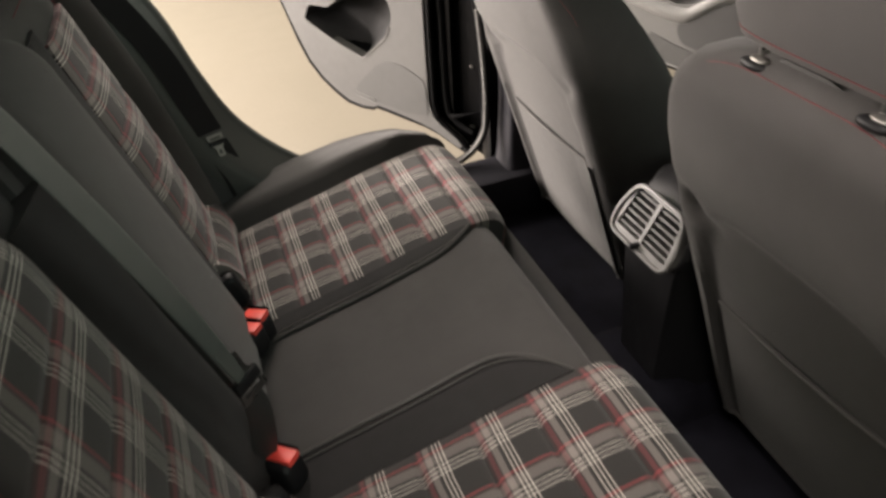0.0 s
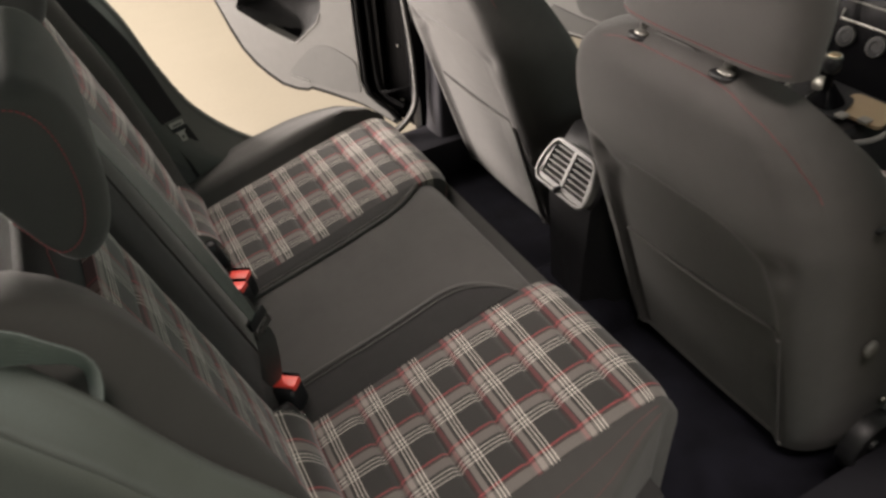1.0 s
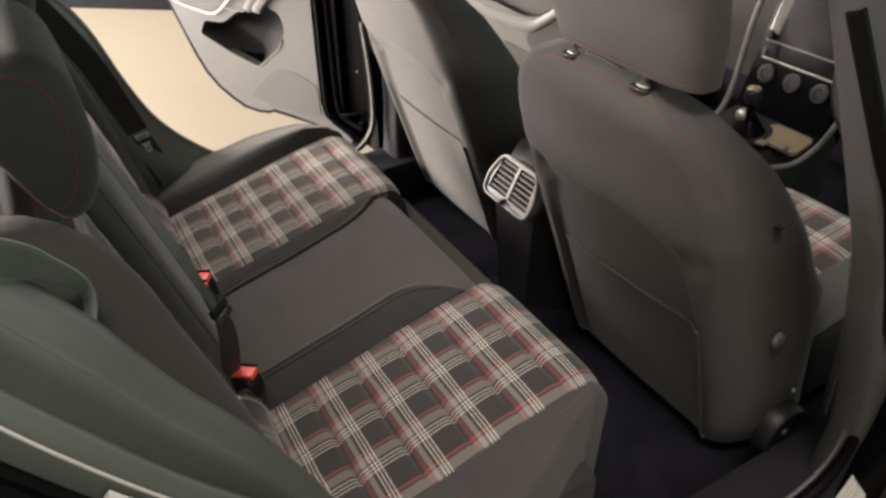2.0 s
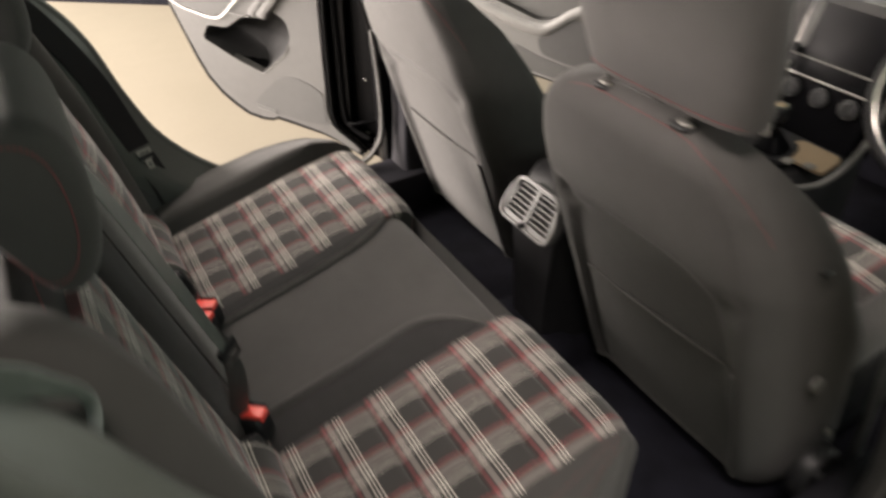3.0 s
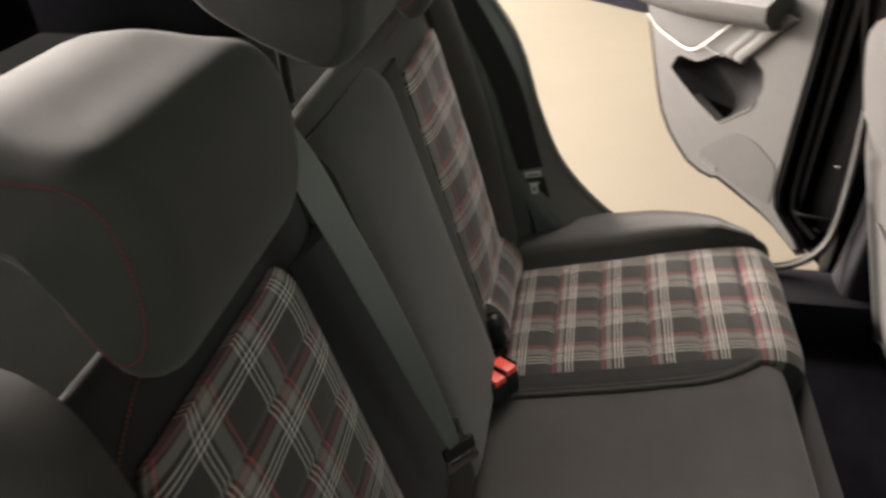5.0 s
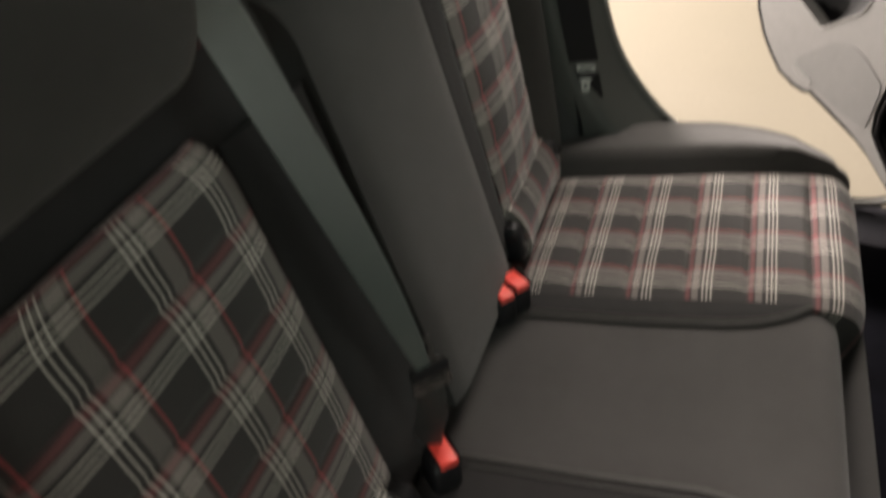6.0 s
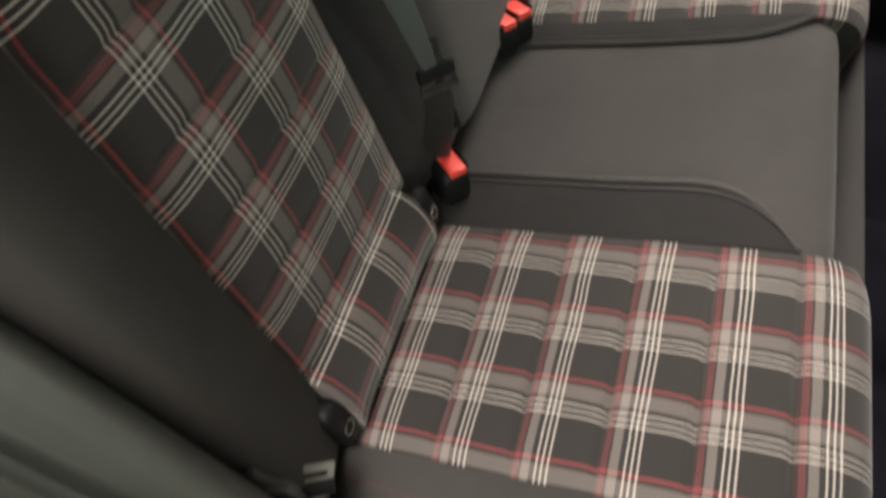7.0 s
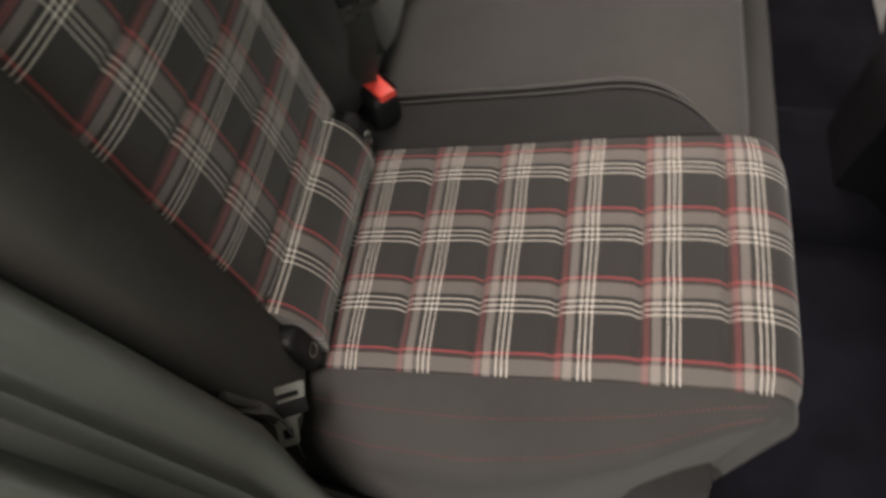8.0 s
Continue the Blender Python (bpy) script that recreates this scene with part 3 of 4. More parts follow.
def back_bolster(sign):
    table = WING if sign < 0 else BACK
    end = table[1][-1]
    ys = ((-0.513, -0.503), (-0.655, -0.640)) if sign < 0 else ((0.506, 0.509), (0.620, 0.595))
    bulge = 0.058 if sign < 0 else 0.036

    def fn(a, b):
        s = run_of(0.53) + (end - 0.02 - run_of(0.53)) * a
        x, z, nrm = on_arc(table, s)
        inner, outer = ys[0][0] + (ys[0][1] - ys[0][0]) * a, ys[1][0] + (ys[1][1] - ys[1][0]) * a
        swell = bulge * (0.60 + 0.40 * min(1.0, a / 0.5)) * math.sin(math.pi * min(1, 0.16 + 0.83 * a)) ** 0.5
        k = b / 0.55 if b < 0.55 else 1.0
        rise = swell * math.sin(math.pi * 0.5 * k) if b < 0.55 else swell * math.cos(math.pi * 0.5 * (b - 0.55) / 0.45) - 0.10 * ((b - 0.55) / 0.45) ** 1.6
        across = 0.72 * (b / 0.55) if b < 0.55 else 0.72 + 0.28 * math.sin(math.pi * 0.5 * (b - 0.55) / 0.45)
        return Vector((x, inner + (outer - inner) * across, z)) + Vector((-nrm.x, 0, -nrm.z)) * rise
    return fn


for sign in (-1, 1):
    fn = back_bolster(sign)
    part("side_bolster", sheet(fn, 50, 22, None, (-0.05, 0, -0.02)), CLOTH_SHADED, back, "charcoal side bolster of the backrest")

for sign, y0, y1 in ((-1, -0.150, -0.560), (1, 0.250, 0.530)):
    seam = []
    for k in range(31):
        u = k / 30
        x, z, nrm = on_arc(BACK, run_of(1.105) - 0.11 * max(0.0, (u - 0.55) / 0.45) ** 2)
        seam.append(Vector((x, y0 + (y1 - y0) * u, z)) + Vector((-nrm.x, 0, -nrm.z)) * (-0.016 if sign < 0 else -0.006))
    part("stitching", dashes(seam, 0.0008, 0.0042, 0.8), THREAD, back, "red stitching")

# rolled foot of each plaid seat, with the child seat anchor caps at its ends
ROLL = arc_table([(-0.016, 0.602), (0.004, 0.606), (0.024, 0.594), (0.041, 0.567), (0.048, 0.538), (0.045, 0.512)], 6)
for y0, y1, mark in ((-0.512, -0.250, -0.347), (0.282, 0.505, 0.36)):
    def fn(a, b, y0=y0, y1=y1):
        x, z, nrm = on_arc(ROLL, a * ROLL[1][-1])
        return Vector((x, y0 + (y1 - y0) * b, z)) + Vector((nrm.x, 0, nrm.z)) * (0.005 * abs(2 * b - 1) ** 6)
    part("rolled_foot", sheet(fn, 18, 16, lambda a, b, y0=y0, y1=y1, mark=mark: ((a - 0.85) * ROLL[1][-1], -0.955 * (y0 + (y1 - y0) * b - mark)), (-0.03, 0, 0.0)), PLAID, back, "rolled plaid cloth foot")
    part("foot_hem", tube([fn(0.10, k / 12) + Vector((0.0, 0, 0.0012)) for k in range(13)], 0.0014, 6, 1), LEATHERETTE, back)
    for y in (y0 - 0.016, y1 + 0.016):
        cap = part("anchor_cap", pillow((0.022, y, 0.556), (0.020, 0, 0.006), (0, 0.017, 0), (-0.010, 0, 0.036), 4, 10, 20), BLACK, back, "black child seat anchor cap")
        part("badge", tube([Vector((0.0445 - 0.0022 * math.sin(k * 0.5236), y + 0.008 * math.cos(k * 0.5236), 0.559 + 0.008 * math.sin(k * 0.5236))) for k in range(13)], 0.0012, 5, 0), CHROME, cap, "moulded round symbol")


HEAD = [(-0.150, 1.285), (-0.105, 1.281), (-0.083, 1.262), (-0.074, 1.225), (-0.076, 1.170), (-0.092, 1.128), (-0.118, 1.118), (-0.140, 1.158), (-0.162, 1.203), (-0.205, 1.228), (-0.255, 1.236), (-0.270, 1.256), (-0.252, 1.280), (-0.200, 1.289)]


# the centre one is a plain block, without the saddle
HEAD_BLOCK = [(-0.150, 1.285), (-0.105, 1.281), (-0.083, 1.262), (-0.074, 1.230), (-0.078, 1.190), (-0.095, 1.163), (-0.118, 1.156), (-0.145, 1.162), (-0.175, 1.175), (-0.212, 1.194), (-0.250, 1.218), (-0.270, 1.246), (-0.252, 1.276), (-0.200, 1.289)]


def rear_headrest(yc, half, dz, stitched, label, profile=HEAD):
    """A saddle over the backrest's top edge: one side profile, narrowed towards both ends."""
    hr = thing("rear_headrest", label, "headrest", "rear headrests")
    prof = round_outline(profile, 4)
    mx, mz = -0.165, 1.225
    rings = []
    for k in range(45):
        # flat ends, a soft rounded edge, then the straight middle
        e = min(k, 44 - k)
        inset, flat = (1.0, e / 8) if e < 8 else ((1 - math.sin(math.pi * 0.5 * (e - 8) / 8)) if e < 16 else 0.0, 1.0)
        deep = 1 - math.cos(math.pi * 0.5 * max(0.0, min(1.0, (e - 8) / 8)))
        h = half - 0.030 * deep
        if e >= 16:
            h *= 1 - (e - 16) / 6
        g = (1 - 0.20 * inset) * max(flat, 0.02)
        bulge = 0.004 * (1 - flat)
        sign = -1 if k <= 22 else 1
        rings.append([Vector((mx + (x - mx) * g, yc + sign * (h + bulge), mz + dz + (z - mz) * g)) for x, z in prof])
    part("pad", loft(rings), CLOTH, hr)
    for sign in (-1, 1) if stitched else ():
        line = []
        for x, z in (prof[44:] + prof[:30]):
            line.append(Vector((mx + (x - mx) * 0.78, yc + sign * (half + 0.0006), mz + dz + (z - mz) * 0.78)))
        part("stitching", dashes(line, 0.0008, 0.0042, 0.8), THREAD, hr, "red stitching")
    for o in (-0.06, 0.06):
        part("post", tube([(-0.185, yc + o, 1.12), (-0.185, yc + o, 1.215 + dz)], 0.006, 10, 0), BLACK, hr, "dark steel post")
    return hr


rear_headrest(-0.350, 0.115, -0.006, True, "charcoal headrest with red stitching over the plaid seat")
rear_headrest(0.052, 0.108, 0.018, False, "plain charcoal headrest over the centre seat", HEAD_BLOCK)
rear_headrest(0.420, 0.115, 0.0, True, "charcoal headrest with red stitching over the plaid seat")


# ---- belts and buckles ----
def buckle(place, turn_z, label):
    b = thing("seat_belt_buckle", label, "buckle", "rear seat belt buckles")
    m = Matrix.Translation(place) @ pose(0, 0, 0, 0, -8, turn_z)
    body = pillow((-0.004, -0.004, -0.026), (0.027, 0, 0), (0, 0.022, 0), (0, 0, 0.029), 4.5, 10, 24)
    bmesh.ops.transform(body, matrix=m, verts=body.verts)
    part("housing", body, BLACK, b, "black plastic housing")
    part("release_button", box((-0.021, -0.0125, -0.004), (0.021, 0.0125, 0.0068), 0.002, m), RED, b, "red release button")
    part("slot", box((-0.019, 0.0130, 0.002), (0.019, 0.0160, 0.0095), 0.0005, m), GLOSS, b)
    strap = ribbon([Vector(place) + Vector(o) for o in ((-0.012, 0, -0.03), (-0.03, 0, -0.045), (-0.055, 0, -0.06))], [(0, 0.012, 0)] * 3, 0.002)
    part("stalk", strap, BELT_SHADED, b)
    return b


buckle((0.043, -0.152, 0.556), -44, "black buckle with a red release button at the seat crease")
buckle((0.050, 0.178, 0.553), -38, "black buckle with a red release button beside its twin")
buckle((0.034, 0.150, 0.551), -38, "black buckle with a red release button beside its twin")


def tongue(parent, place, m3, size=1.0, metal=TONGUE):
    m = Matrix.Translation(place) @ m3 @ Matrix.Scale(size, 4)
    part("tongue", plate(cornered([(-0.026, -0.016), (0.026, -0.016), (0.020, 0.018), (0.011, 0.024), (0.010, 0.052), (-0.010, 0.052), (-0.011, 0.024), (-0.020, 0.018)], 0.004), [cornered([(-0.018, -0.008), (0.018, -0.008), (0.018, -0.001), (-0.018, -0.001)], 0.002), cornered([(-0.005, 0.032), (0.005, 0.032), (0.005, 0.044), (-0.005, 0.044)], 0.002)], 0.003, lambda a, b, d: m @ Vector((a, b, d))), metal, parent, "steel belt tongue")
    part("tongue_grip", box((-0.024, 0.002, -0.006), (0.024, 0.018, 0.003), 0.002, m), BLACK, parent)


mid_belt = thing("centre_seat_belt", "grey green seat belt webbing hanging down the backrest", "seat belt")
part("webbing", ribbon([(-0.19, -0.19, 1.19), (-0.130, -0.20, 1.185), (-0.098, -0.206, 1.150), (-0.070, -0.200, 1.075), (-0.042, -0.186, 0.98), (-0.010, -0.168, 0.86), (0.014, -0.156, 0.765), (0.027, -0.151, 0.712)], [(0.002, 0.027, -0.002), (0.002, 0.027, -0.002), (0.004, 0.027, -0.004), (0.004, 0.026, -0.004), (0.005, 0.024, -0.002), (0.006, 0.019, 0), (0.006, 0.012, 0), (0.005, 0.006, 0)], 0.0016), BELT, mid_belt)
# same strap as above, its shade painted by the darker webbing
part("lower_webbing", ribbon([(0.028, -0.150, 0.696), (0.032, -0.151, 0.66), (0.026, -0.152, 0.60), (0.018, -0.145, 0.545), (0.004, -0.140, 0.50)], [(0.012, 0.012, 0), (0.016, 0.008, 0), (0.018, 0.004, 0), (0.016, 0.008, 0), (0.016, 0.008, 0)], 0.0014), BELT_SHADED, mid_belt)
tongue(mid_belt, (0.033, -0.151, 0.706), pose(0, 0, 0, 70, 0, 50))

far_belt = thing("far_seat_belt", "dark seat belt webbing hanging along the side lining", "seat belt")
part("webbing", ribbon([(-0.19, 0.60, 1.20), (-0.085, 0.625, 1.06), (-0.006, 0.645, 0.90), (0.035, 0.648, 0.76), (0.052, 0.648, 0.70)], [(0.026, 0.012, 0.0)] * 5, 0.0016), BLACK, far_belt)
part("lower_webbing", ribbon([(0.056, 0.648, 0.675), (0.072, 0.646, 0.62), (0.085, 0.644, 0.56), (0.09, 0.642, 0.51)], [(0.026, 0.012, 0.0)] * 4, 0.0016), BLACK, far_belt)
tongue(far_belt, (0.060, 0.640, 0.685), pose(0, 0, 0, 62, 0, 20) @ pose(0, 0, 0, 0, 0, 180), 0.72, STEEL)

near_belt = thing("near_seat_belt", "dark seat belt webbing with a steel tongue by the seat side", "seat belt")
# upper run pale for its sheen, lower run dark for its shade, both by colour
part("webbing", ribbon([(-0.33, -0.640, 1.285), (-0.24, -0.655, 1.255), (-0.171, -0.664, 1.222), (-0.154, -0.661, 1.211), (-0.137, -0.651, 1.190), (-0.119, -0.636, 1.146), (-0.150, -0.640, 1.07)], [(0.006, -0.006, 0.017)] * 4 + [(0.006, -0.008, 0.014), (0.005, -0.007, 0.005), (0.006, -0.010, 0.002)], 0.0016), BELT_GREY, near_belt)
part("lower_webbing", ribbon([(-0.12, -0.645, 0.86), (-0.04, -0.640, 0.74), (0.014, -0.622, 0.675), (0.030, -0.612, 0.63), (0.034, -0.612, 0.57), (0.034, -0.622, 0.50)], [(0.014, -0.014, 0.002)] * 3 + [(0.016, -0.012, 0.0)] * 3, 0.0016), BELT_SHADED, near_belt)
tongue(near_belt, (0.040, -0.602, 0.606), pose(0, 0, 0, 52, 0, 40) @ pose(0, 0, 0, 0, 0, 165), metal=STEEL)
part("strap_guide", tube([(0.018, -0.630, 0.70), (0.030, -0.624, 0.66), (0.034, -0.620, 0.60)], 0.005, 8), TRIM_DARK, near_belt, "dark plastic strap guide")


front_belt = thing("pillar_seat_belt", "pale grey front seat belt webbing beside the pillar", "seat belt")
part("webbing", ribbon([(0.80, -0.715, 1.12), (0.885, -0.695, 0.95), (0.940, -0.672, 0.80), (0.975, -0.662, 0.68), (1.000, -0.660, 0.57), (1.020, -0.662, 0.42), (1.03, -0.664, 0.28)], [(0.017, 0.016, 0.004)] * 7, 0.0016), BELT_PALE, front_belt)
tongue(front_belt, (0.932, -0.672, 0.835), pose(0, 0, 0, 68, 0, -40), 0.8)


# ---- front seats ----
RECLINE = 0.30
WIDTHS = [(0.31, 0.236), (0.36, 0.246), (0.55, 0.250), (0.75, 0.252), (0.85, 0.251), (0.92, 0.240), (0.98, 0.218), (1.02, 0.192), (1.05, 0.163), (1.072, 0.115), (1.088, 0.06)]
DEPTHS = [(0.31, 0.20), (0.69, 0.235), (0.76, 0.205), (0.86, 0.178), (0.96, 0.145), (1.06, 0.085), (1.09, 0.055)]


INNER = [(0.31, 0.0), (0.60, 0.0), (0.80, 0.012), (0.95, 0.020), (1.03, 0.019), (1.075, 0.012), (1.088, 0.004)]


def rear_x(z):
    return 0.715 - RECLINE * (z - 0.645)


def moulding(u, z):
    """Depth of the backrest's rear shell: rounded sides, rolled top, two dimples and the knee hollow."""
    a = abs(u)
    d = 0.007 * u * u + 0.036 * max(0.0, (a - 0.80) / 0.20) ** 2.4 + 0.055 * max(0.0, (z - 1.0) / 0.088) ** 2.5
    d += (0.026 if u > 0 else 0.011) * math.exp(-((a - 0.74) / 0.11) ** 2 - ((z - 0.805 - 0.10 * (a - 0.76)) / 0.022) ** 2)
    # the hollow for the knees, under an arch
    inside = 1 - (a / 0.80) ** 4 - (max(0.0, z - 0.55) / 0.292) ** 4
    k = min(1.0, max(0.0, inside / 0.34))
    return d + 0.015 * k * k * (3 - 2 * k)


def front_seat(yc, dx, yh, label):
    seat = thing("front_seat", label, "car seat", "front seats")
    rings = []
    for k in range(111):
        z = 0.31 + 0.778 * (1 - (1 - k / 110) ** 1.35)
        w, deep = lerp_table(WIDTHS, z), lerp_table(DEPTHS, z)
        flare = 0.024 * min(1, max(0, (1.0 - z) / 0.18))
        rear = [(u, moulding(u, z)) for u in [math.sin(math.pi * (i / 48 - 0.5)) for i in range(49)]]
        d1 = rear[-1][1]
        side = [(w + flare * q, d1 + (deep - d1) * q2) for q, q2 in ((0.35, 0.15), (0.65, 0.35), (0.9, 0.6), (1.0, 0.80), (0.9, 0.93), (0.6, 1.0), (0.1, 1.0))]
        side += [(w - 0.05, deep * 0.95), (w - 0.09, deep * 0.80), (w * 0.45, deep * 0.66)]
        ring = [(w * u, d) for u, d in rear] + side + [(-y, d) for y, d in reversed(side)]
        wide = 1 + (lerp_table(INNER, z) / w if yc < 0 else 0.0)
        rings.append([Vector((rear_x(z) + dx + max(d, 0), yc + y * (wide if y > 0 else 1.0), z)) for y, d in ring])
    part("backrest", loft(rings), CLOTH, seat, "charcoal cloth backrest")

    def rear_pt(y, z, off=0.004):
        w = lerp_table(WIDTHS, z)
        return Vector((rear_x(z) + dx + moulding(max(-1, min(1, y / w)), z) - off, yc + y, z))

    def pocket(a, b):
        y = (2 * b - 1) * (0.180 + 0.008 * a) + (-0.014 if yc < 0 else -0.02)
        z = 0.325 + (0.308 - (0.075 * y if yc < 0 else 0.0)) * a
        return rear_pt(y, z, 0.005 + 0.004 * math.sin(math.pi * b) * a)
    part("map_pocket", sheet(pocket, 24, 24, None, (0.006, 0, 0.002)), CLOTH, seat, "charcoal map pocket on the rear of the backrest")
    part("pocket_hem", tube([pocket(1.0, k / 20) + Vector((-0.001, 0, 0.001)) for k in range(21)], 0.0024, 6, 1), LEATHERETTE, seat)
    for b in (0.0, 1.0):
        part("pocket_seam", tube([pocket(k / 12, b) + Vector((0.001, 0, 0)) for k in range(13)], 0.0014, 6, 1), CLOTH_BLACK, seat)
    part("lower_panel_edge", tube([rear_pt((2 * k / 16 - 1) * 0.20, 0.316, 0.002) for k in range(17)], 0.004, 6, 1), TRIM, seat)
    seam = []
    for k in range(61):
        y = (2 * k / 60 - 1) * 0.234
        seam.append(rear_pt(y, 1.064 - 41.0 * y ** 4, 0.0006))
    part("stitching", dashes(seam, 0.0007, 0.0042, 0.8), THREAD, seat, "red stitching")
    # headrest on two posts
    hx = rear_x(1.08) + dx + 0.046
    rows = ((1.074, 0.018, 0.72), (1.083, 0.038, 0.89), (1.15, 0.052, 0.93), (1.25, 0.056, 0.90), (1.31, 0.054, 0.87), (1.345, 0.044, 0.78), (1.362, 0.020, 0.55))
    part("headrest", loft([squircle((hx - 0.20 * (z - 1.12) + 0.020, yh - 0.022, z + 0.006), (d, 0, 0), (0, 0.170 * w, 0), 3.6, 36) for z, d, w in rows]), CLOTH, seat, "charcoal cloth headrest")
    under = squircle((hx + 0.025, yh - 0.022, 1.098), (0.0405, 0, 0), (0, 0.170 * 0.885, 0), 3.6, 36)
    part("stitching", dashes(under[9:28], 0.0007, 0.0042, 0.8), THREAD, seat, "red stitching")
    for o in (-0.078, 0.078):
        guide = part("guide", pillow((hx - 0.004, yh + o, 1.068), (0.014, 0, 0), (0, 0.020, 0), (0, 0, 0.006), 2.6, 8, 20), BLACK, seat, "black headrest guide")
        part("post", tube([(hx, yh + o, 1.05), (hx + 0.006, yh + o, 1.12)], 0.0065, 10, 0), TONGUE, seat, "steel headrest post")
        part("guide_cap", pillow((hx - 0.008, yh + o - 0.006, 1.075), (0.007, 0, 0), (0, 0.012, 0), (0, 0, 0.003), 2.6, 8, 18), STEEL, guide, "bright release cap")
    # cushion and its side cover
    ym, zc = (yc, 0.0) if yc < 0 else (yc - 0.05, -0.050)

    def seat_top(a, b):
        x, y = 0.88 + dx + 0.50 * a, ym + (2 * b - 1) * 0.152
        return Vector((x, y, zc + 0.515 + 0.06 * a - 0.03 * max(0, a - 0.9) * 10 + 0.012 * (1 - abs(2 * b - 1) ** 4)))
    part("cushion_panel", sheet(seat_top, 40, 14, lambda a, b: (0.50 * a, 0.304 * b), (0, 0, -0.05)), PLAID, seat, "plaid cloth seat cushion")
    for o in (-1, 1):
        part("cushion_bolster", loft([squircle((0.90 + dx + 0.46 * k / 8, ym + o * 0.196, zc + 0.525 + 0.055 * k / 8 - 0.03 * (k / 8) ** 6), (0, 0.043, 0), (0, 0, 0.048 * (1 - 0.4 * (k / 8) ** 6)), 2.6, 20) for k in range(9)]), CLOTH, seat)
        if o * yc > 0:
            part("side_cover", box((0.92 + dx, yc + o * 0.215 - 0.03, 0.33), (1.32 + dx, yc + o * 0.215 + 0.03, 0.52), 0.02), BLACK, seat, "black plastic seat side cover")
    part("cushion_base", box((0.93 + dx, yc - 0.20, 0.36), (1.32 + dx, yc + 0.17, 0.525 + zc), 0.02), CLOTH_BLACK, seat)
    for o in (-1, 1):
        part("runner", box((0.90 + dx, yc + o * 0.19 - 0.02, 0.262), (1.35 + dx, yc + o * 0.19 + 0.02, 0.335), 0.004), BLACK, seat)
    return seat, rear_pt


near_seat, near_rear = front_seat(-0.362, 0.0, -0.370, "charcoal front seat with a map pocket and red stitching")
far_seat, far_rear = front_seat(0.447, 0.026, 0.445, "charcoal front seat with a grey map pocket beside open doors")
part("seat_latch", box((0.850, 0.655, 0.285), (0.885, 0.690, 0.345), 0.006), BLACK, far_seat, "black seat rail latch")
wheel_y = -0.655
part("recliner_wheel", loft([squircle((0.885, wheel_y + 0.005 - o, 0.40), (r, 0, 0), (0, 0, r), 2, 28) for o, r in ((0.0, 0.060), (0.022, 0.060), (0.030, 0.055), (0.030, 0.044), (0.024, 0.041), (0.024, 0.012), (0.030, 0.010))]), BLACK, near_seat, "round black recliner hand wheel")
part("release_lever", pillow((0.834, -0.636, 0.629), (0.012, 0, 0.008), (0, 0.006, 0), (-0.008, 0, 0.014), 3, 8, 14), TRIM_LIGHT, near_seat)
part("cover_bolt", pillow((0.935, -0.640, 0.452), (0.008, 0, 0), (0, 0.006, 0), (0, 0, 0.008), 2.4, 6, 14), STEEL, near_seat, "bright bolt head")
part("airbag_tag", box((0.745, -0.634, 0.884), (0.762, -0.626, 0.890), 0.001), BLACK, near_seat)
# ---- centre console, dashboard and wheel ----
console = thing("centre_console", "dark centre console with a silver rear air vent", "console")
part("housing", loft([[Vector((x, -0.012 + s * w, z)) for s, w, z in ((-1, wb, 0.262), (-1, wt, top - 0.02), (-1, wt - 0.015, top), (1, wt - 0.015, top), (1, wt, top - 0.02), (1, wb, 0.262))] for x, wb, wt, top in ((0.725, 0.050, 0.074, 0.615), (0.765, 0.065, 0.088, 0.690), (0.80, 0.09, 0.098, 0.715), (1.05, 0.10, 0.10, 0.70), (1.12, 0.11, 0.10, 0.56), (1.66, 0.15, 0.15, 0.585))]), BLACK, console, "black plastic console body")
V0, VT = Vector((0.697, -0.010, 0.616)), Vector((0.047, 0, 0.086))
VN = Vector((-0.094, 0, 0.050)).normalized()


def vent_pt(a, b, d):
    return V0 + Vector((0, a, 0)) + VT * b + VN * d


VENT_EDGE = [(a, b / 0.106) for a, b in cornered([(-0.081, 0.0), (0.081, 0.0), (0.086, 0.045), (0.064, 0.106), (-0.064, 0.106), (-0.086, 0.045)], 0.022)]
vent = part("rear_vent", plate(VENT_EDGE, [cornered([(-0.073, 0.15), (-0.0045, 0.15), (-0.0045, 0.93), (-0.061, 0.93)], 0.012), cornered([(0.0045, 0.15), (0.073, 0.15), (0.061, 0.93), (0.0045, 0.93)], 0.012)], 0.016, vent_pt), VENT, console, "silver grey vent frame")
part("vent_rim", tube([vent_pt(a, b, 0.001) for a, b in VENT_EDGE + VENT_EDGE[:1]], 0.0045, 8, 0), VENT, vent)
part("vent_box", plate(cornered([(-0.07, 0.08), (0.07, 0.08), (0.065, 0.95), (-0.065, 0.95)], 0.03), [], 0.003, lambda a, b, d: vent_pt(a, b, d - 0.03)), BLACK, vent, "black duct behind the slats")
for s in (-1, 1):
    for k in range(6):
        b = 0.225 + 0.125 * k
        part("slat", loft([[vent_pt(s * a, b + o, d) for o, d in ((-0.020, -0.003), (0.022, -0.004), (0.040, -0.022), (0.015, -0.022))] for a in (0.005, 0.068)]), LEATHERETTE, vent)
part("vent_slider", box((-0.014, -0.004, -0.004), (0.014, 0.004, 0.006), 0.002, Matrix.Translation(vent_pt(0.0, 0.08, 0.0))), BLACK, vent)

